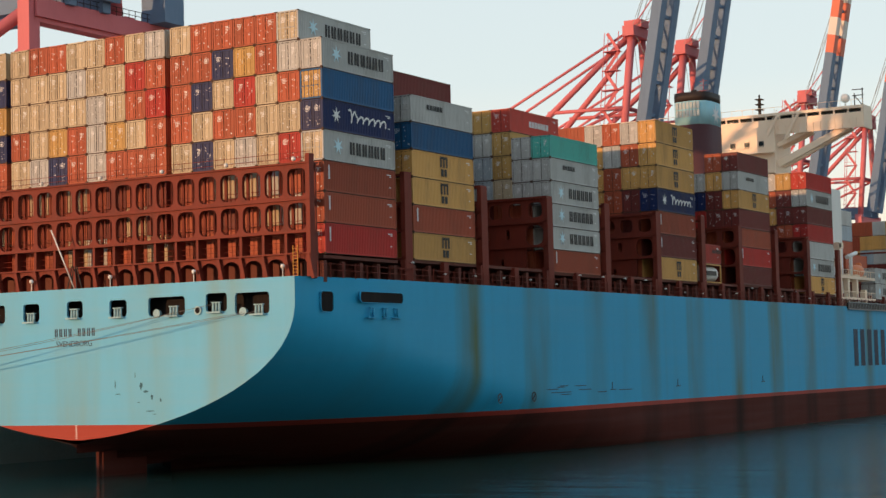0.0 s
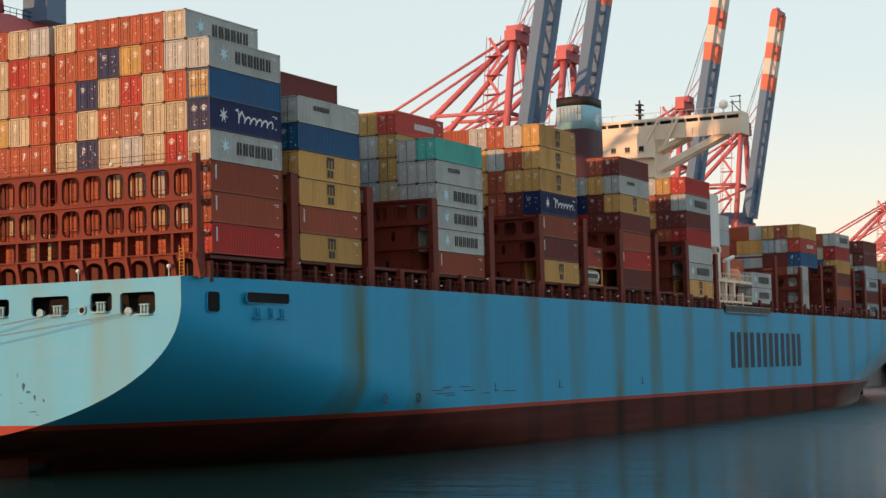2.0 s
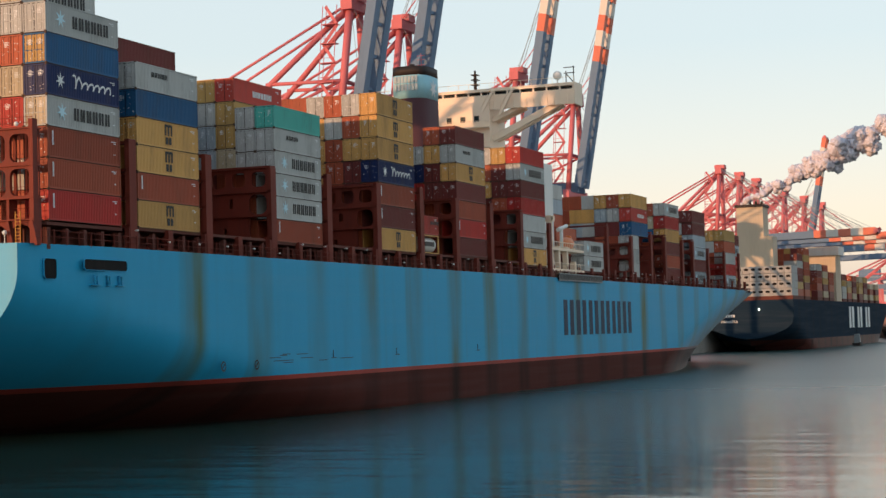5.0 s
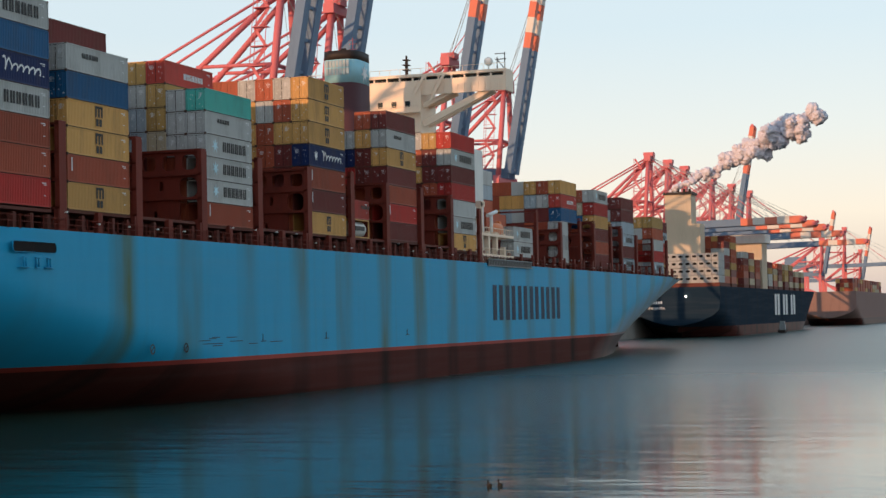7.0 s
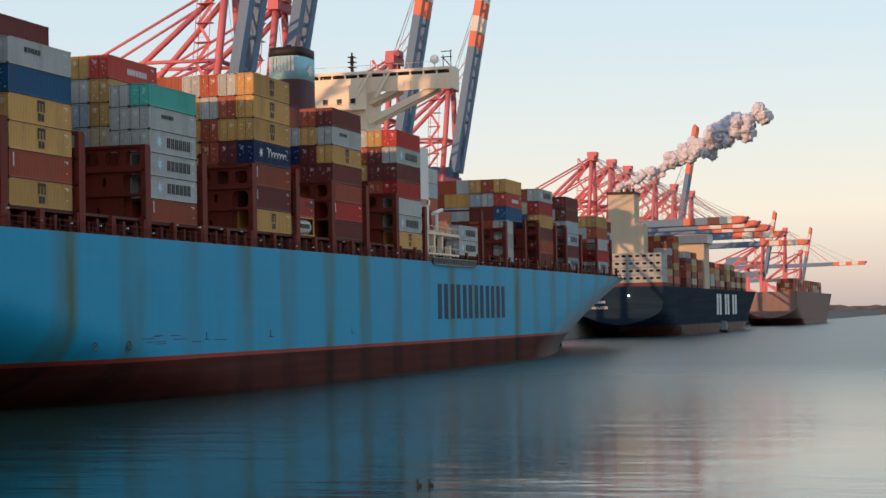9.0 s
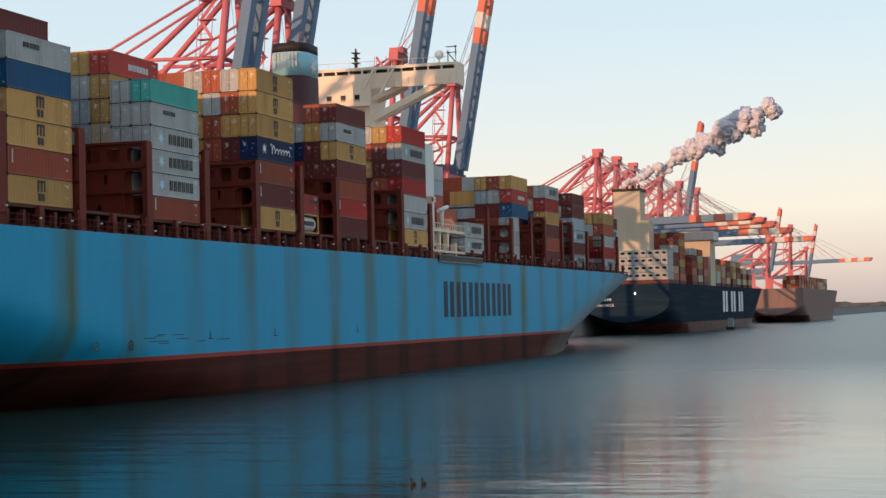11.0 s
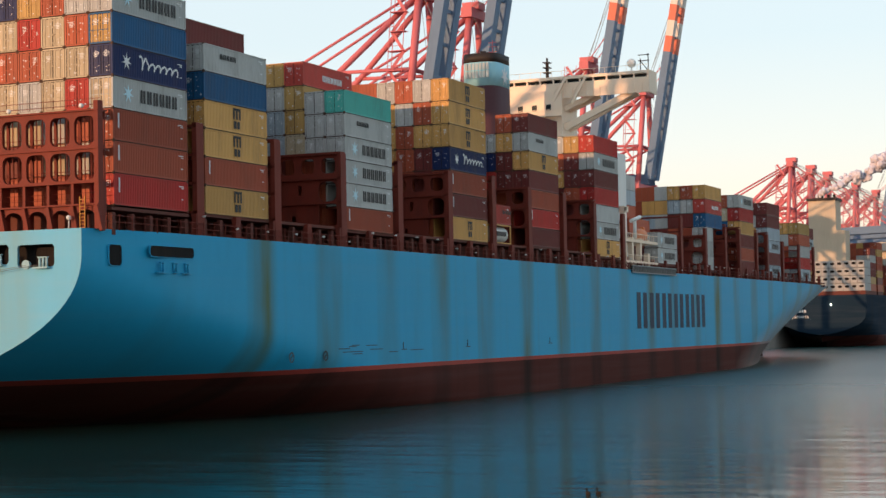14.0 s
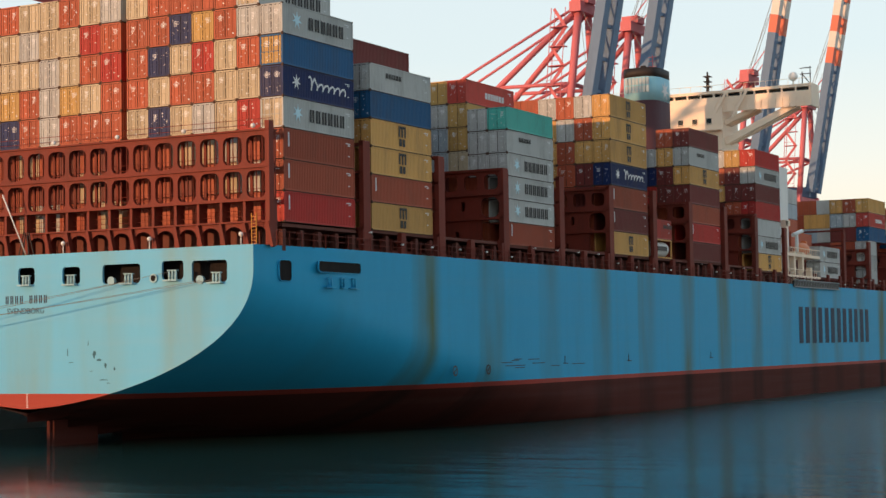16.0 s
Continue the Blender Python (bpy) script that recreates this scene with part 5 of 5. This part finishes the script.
# ---------------------------------------------------------------- lifeboat station beside the casing
def lifeboat_station():
    ob = thing("lifeboat_station", "cream steel lifeboat platform with davits at the ship's side", "davit")
    for x in (150.6, 154.5, 159.0, 163.5):
        bm = bmesh.new()
        box(bm, x - 0.45, -0.3, 18, x + 0.45, 0.5, 28.2 if x < 152 else 23.4 if x < 160 else 21.0)
        part("post", bm, CREAM, ob)
    bm = bmesh.new()
    box(bm, 150.2, -0.3, 27.4, 152.4, 4.0, 28.3)
    beam(bm, (151, -0.2, 28), (156, 2.5, 25), 0.5)
    part("davit_head", bm, CREAM, ob)
    for z, end in ((19.4, 168.5), (22.9, 168.5)):
        bm = bmesh.new()
        box(bm, 150.2, -0.4, z - 0.3, end, 3.5, z + 0.15)
        for k in range(int((end - 150.6) / 1.2)):
            tube(bm, (150.6 + k * 1.2, -0.35, z), (150.6 + k * 1.2, -0.35, z + 1.1), 0.05, 5)
        tube(bm, (150.3, -0.35, z + 1.1), (end, -0.35, z + 1.1), 0.06, 5)
        part("platform", bm, CREAM, ob)
    bm = bmesh.new()
    tube(bm, (158, 1.0, 26.3), (163, 1.0, 27.2), 0.35, 8)
    tube(bm, (160, 1.0, 23.2), (160, 1.0, 26.8), 0.3, 8)
    part("crane_arm", bm, WHITE, ob)
    boat = thing("lifeboat", "orange enclosed lifeboat on its cream davit platform", "lifeboat", pose(165.3, 1.8, 24.25))
    bm = bmesh.new()
    bmesh.ops.create_uvsphere(bm, u_segments=20, v_segments=12, radius=1.0)
    for v in bm.verts:
        v.co = Vector((v.co.x * 2.9, v.co.y * 1.15, v.co.z * (1.1 if v.co.z > 0 else 1.15)))
    for f in bm.faces:
        f.smooth = True
    part("hull", bm, ORANGE_BOAT, boat)
    bm = bmesh.new()
    box(bm, 0.8, -0.5, 0.7, 1.8, 0.5, 1.45)
    bmesh.ops.bevel(bm, geom=bm.edges[:], offset=0.15, segments=2, affect="EDGES")
    part("steering_cabin", bm, ORANGE_BOAT, boat)
    bm = bmesh.new()
    box(bm, -2.0, -1.0, -1.2, -1.6, 1.0, -0.75)
    box(bm, 1.6, -1.0, -1.2, 2.0, 1.0, -0.75)
    part("cradle", bm, CREAM, boat)
    gang = thing("gangway", "stowed aluminium gangway along the ship's side", "gangway")
    bm = bmesh.new()
    box(bm, 151.6, -1.1, 17.5, 177.5, -0.75, 17.65)
    box(bm, 151.6, -1.1, 18.6, 177.5, -0.95, 18.75)
    for k in range(18):
        beam(bm, (151.6 + k * 1.5, -1.0, 17.6), (152.3 + k * 1.5, -1.0, 18.7), 0.06)
    part("truss", bm, STEEL, gang)
    bm = bmesh.new()
    box(bm, 151.6, -0.95, 17.66, 177.5, -0.72, 18.6)
    part("side_panel", bm, LETTER_DARK, gang)


lifeboat_station()


# ---------------------------------------------------------------- mooring ropes, stern name
def rope(a, b, sag):
    ob = thing("mooring_rope", "grey mooring rope from the stern to the quay", "rope", None, "mooring ropes")
    a, b = Vector(a), Vector(b)
    bm = bmesh.new()
    pts = [a.lerp(b, k / 24) - Vector((0, 0, sag * 4 * (k / 24) * (1 - k / 24))) for k in range(25)]
    for p, q in zip(pts, pts[1:]):
        tube(bm, p, q, 0.022, 6)
    part("strand", bm, ROPE, ob)


for y, z in ((14.0, 15.2), (9.3, 15.9), (6.2, 15.0), (5.0, 15.0)):
    rope((-0.15, y, z), (-8, 58, 9.2), 0.2 + 0.02 * y)
for y in (58.0, 64.0):
    bol = thing("bollard", "dark steel mooring bollard on the quay", "bollard", pose(-8, y, 7.6))
    bm = bmesh.new()
    tube(bm, (0, 0, 0), (0, 0, 1.2), 0.35, 14, 0, 0.3)
    tube(bm, (0, 0, 1.2), (0, 0, 1.55), 0.5, 14, 0, 0.42)
    part("post", bm, BLACK, bol)


def lettered(text, size, m, parent, at, label):
    cu = bpy.data.curves.new("letters", "FONT")
    cu.body, cu.size, cu.extrude, cu.align_x = text, size, 0.006, "CENTER"
    tmp = bpy.data.objects.new("letters", cu)
    me = bpy.data.meshes.new_from_object(tmp)
    bpy.data.objects.remove(tmp)
    me.materials.clear()
    me.materials.append(m)
    part("lettering", me, None, parent, label, at)


# the letters run from port to starboard on the transom, read from astern
AFT = Matrix(((0, 0, -1, 0), (-1, 0, 0, 0), (0, 1, 0, 0), (0, 0, 0, 1)))
lettered("SVENDBORG", 0.78, NAVY, SHIP, Matrix.Translation((-0.012, 26.3, 12.5)) @ AFT, "dark port of registry lettering")
for k in range(9):
    if k == 4:
        continue
    bm = bmesh.new()
    y = 28.8 - k * 0.58
    box(bm, -0.015, y - 0.42, 13.45, -0.002, y - 0.28, 14.2)
    box(bm, -0.015, y - 0.2, 13.45, -0.002, y - 0.06, 14.2)
    part("name_bar", bm, NAVY, SHIP)
lettered("PANAMA", 1.5, LETTER_WHITE, NAVY_SHIP, Matrix.Translation((511.95, 47.5, 10.5)) @ AFT, "white port of registry lettering")
for k in range(6):
    bm = bmesh.new()
    box(bm, 511.9, 45.5 + k * 0.9, 12.6, 511.98, 46.1 + k * 0.9, 13.6)
    part("name_bar", bm, LETTER_WHITE, NAVY_SHIP)
gap = 44.6 / 6
for i in range(6):
    bm = bmesh.new()
    a = 154.3 + i * gap
    for k in (0.02, 0.50):
        box(bm, a + k * gap, -0.74, 8.4, a + (k + 0.29) * gap, -0.71, 14.36)
    part("letter_block", bm, NAVY, SHIP, "dark blue hull lettering")
for i in range(3):
    bm = bmesh.new()
    a = 646 + i * 25
    for k in (0, 8.6):
        box(bm, a + k, 23.85, 7.5, a + k + 5.2, 23.98, 16.6)
    part("letter_block", bm, LETTER_WHITE, NAVY_SHIP, "white hull lettering")
for y, z in ((36.5, 15.2), (49.0, 16.0), (48.0, 16.0)):
    bm = bmesh.new()
    bmesh.ops.create_icosphere(bm, subdivisions=2, radius=0.26 if y < 40 else 0.15, matrix=Matrix.Translation((511.6, y, z)))
    part("deck_lamp", bm, LAMP, NAVY_SHIP, "lit warm deck lamp")


# ---------------------------------------------------------------- pilot boat, ducks, smoke, far shore
def workboat():
    ob = thing("workboat", "small dark workboat lying beside the dark ship", "boat", pose(618, 17.0, 0, 0, 0, 4))
    bm = bmesh.new()
    secs = [(-6, 1.6, 1.2), (-3, 2.0, 1.2), (2, 2.0, 1.4), (5, 1.2, 1.8), (6.6, 0.1, 2.1)]
    rows = [[bm.verts.new((x, -w, h)), bm.verts.new((x, -w * 0.7, -0.5)), bm.verts.new((x, w * 0.7, -0.5)), bm.verts.new((x, w, h))] for x, w, h in secs]
    for a, b in zip(rows, rows[1:]):
        for k in range(3):
            bm.faces.new((a[k], b[k], b[k + 1], a[k + 1]))
        bm.faces.new((a[3], b[3], b[0], a[0]))
    bm.faces.new(rows[0])
    part("hull", bm, BLACK, ob)
    bm = bmesh.new()
    box(bm, -1.5, -1.2, 1.2, 2.5, 1.2, 3.6)
    box(bm, -1.0, -1.0, 3.6, 1.8, 1.0, 4.9)
    bmesh.ops.bevel(bm, geom=bm.edges[:], offset=0.12, segments=1, affect="EDGES")
    part("wheelhouse", bm, STEEL, ob)
    bm = bmesh.new()
    tube(bm, (-1, 0, 4.9), (-1, 0, 7.2), 0.08, 6)
    part("mast", bm, BLACK, ob)


workboat()
DUCK = mat("brown duck feathers", (0.022, 0.016, 0.012), 0.8)


def duck():
    ob = thing("duck", "small dark brown duck swimming on the water", "duck")
    bm = bmesh.new()
    bmesh.ops.create_uvsphere(bm, u_segments=14, v_segments=8, radius=1.0)
    for v in bm.verts:
        up = 0.06 if v.co.x < -0.7 else 0
        v.co = Vector((v.co.x * 0.26, v.co.y * 0.12, v.co.z * 0.1 + 0.05 + up))
    part("body", bm, DUCK, ob)
    bm = bmesh.new()
    tube(bm, (0.17, 0, 0.08), (0.21, 0, 0.24), 0.045, 8)
    bmesh.ops.create_icosphere(bm, subdivisions=2, radius=0.065, matrix=Matrix.Translation((0.22, 0, 0.27)))
    part("head", bm, DUCK, ob)
    bm = bmesh.new()
    tube(bm, (0.27, 0, 0.26), (0.35, 0, 0.25), 0.025, 6, 0, 0.012)
    part("bill", bm, YELLOW, ob)
    return ob


DUCKS = [duck(), duck()]


def smoke_mat():
    m = mat("white-grey smoke", (0.66, 0.62, 0.68), 1.0, 0, 0.4, (0.52, 0.50, 0.56), 0.3, 0, False)
    n = m.node_tree.nodes
    n["Principled BSDF"].inputs["Specular IOR Level"].default_value = 0.0
    return m


SMOKE = smoke_mat()
SMOKE_START, SMOKE_END = Vector((526, 44, 54.5)), Vector((520, -9, 79))
PUFFS = []
srnd = random.Random(21)
BALLS = []
for fine in (2, 4):
    tmp = bmesh.new()
    bmesh.ops.create_icosphere(tmp, subdivisions=fine, radius=1.0)
    tmp.verts.index_update()
    BALLS.append(([v.co.copy() for v in tmp.verts], [[v.index for v in f.verts] for f in tmp.faces]))
    tmp.free()


def clump(lumps, seed):
    """Many small lumps of smoke joined into one mesh, each with a rough outline."""
    vs, fs = [], []
    for p, r in lumps:
        cos, faces = BALLS[1 if r > 0.9 else 0]
        base = len(vs)
        for c in cos:
            q = c * (r * 0.8) + p * 0.7 + Vector((seed * 9, 0, 0))
            vs.append(p + c * (r * (1 + 0.40 * noise.noise(q) + 0.22 * noise.noise(q * 2.7) + 0.10 * noise.noise(q * 6.1))))
        fs += [[base + k for k in f] for f in faces]
    me = bpy.data.meshes.new("billow")
    me.from_pydata(vs, [], fs)
    me.polygons.foreach_set("use_smooth", [True] * len(fs))
    me.materials.append(SMOKE)
    return me


for c in range(9):
    t0 = c / 9
    ob = thing("smoke_puff", "drifting white-grey smoke puff above the funnel", "smoke", None, "funnel smoke")
    along = SMOKE_END - SMOKE_START
    for k in range(5):
        lumps = []
        t = t0 + (k + srnd.random()) / 45
        spread = 0.45 + 2.9 * t ** 0.8
        mid = along * (t - t0) + Vector((srnd.gauss(0, spread * 0.35), srnd.gauss(0, spread * 0.35), srnd.gauss(0, spread * 0.4)))
        for _ in range(6):
            lumps.append((mid + Vector([srnd.gauss(0, spread * 0.5) for _ in range(3)]), (0.7 + 1.9 * t) * srnd.uniform(0.5, 1.2)))
        tagged(part("billow", clump(lumps, c * 5 + k), None, ob), kind="stuff")
    PUFFS.append((ob, SMOKE_START.lerp(SMOKE_END, t0), t0))

# wooded shore far down the water
bm = bmesh.new()
frnd = random.Random(3)
for layer in range(3):
    prev = None
    for k in range(200):
        x, y = 2600 + 260 * layer + k * 2, 240 - k * 14.0
        h = 15 + 7 * noise.noise(Vector((k * 0.13, layer * 5, 0))) + frnd.uniform(-2, 2)
        cur = [bm.verts.new((x, y, -1)), bm.verts.new((x + 8 * frnd.random(), y, h)), bm.verts.new((x + 60, y, h * 0.8)), bm.verts.new((x + 90, y, -1))]
        if prev:
            for i in range(3):
                bm.faces.new((prev[i], cur[i], cur[i + 1], prev[i + 1]))
        prev = cur
FOREST = mat("hazy far woodland", (0.10, 0.10, 0.10), 0.95, 0, 0.5, (0.06, 0.07, 0.06), 0.05, 0.5, False)
thing("far_shore", "low wooded shore in the distance", "woodland", kind="stuff", data=mesh_of("far_shore", bm, FOREST))


def motions():
    swim = [(0, -46.4, -65.2), (6.5, -42.2, -61.7), (8.5, -41.9, -60.4), (11, -39.7, -58.5), (12.5, -38.3, -57.4), (16, -34.9, -54.6)]
    for i, ob in enumerate(DUCKS):
        walk(ob, [(t, pose(x + 0.3 * i, y - 0.5 * i + 0.06 * math.sin(t + i), 0, 0, 0, 38)) for t, x, y in swim])
    for ob, p, t0 in PUFFS:
        d = (SMOKE_END - SMOKE_START).normalized()
        s = 0.15 + 0.55 * t0
        walk(ob, [(t, Matrix.Translation(p + d * s * (t - 9)) @ pose(0, 0, 0, 0.8 * (t - 9) * t0, 0, 0.6 * (t - 9))) for t in (0, 4, 8, 12, 16)])


motions()
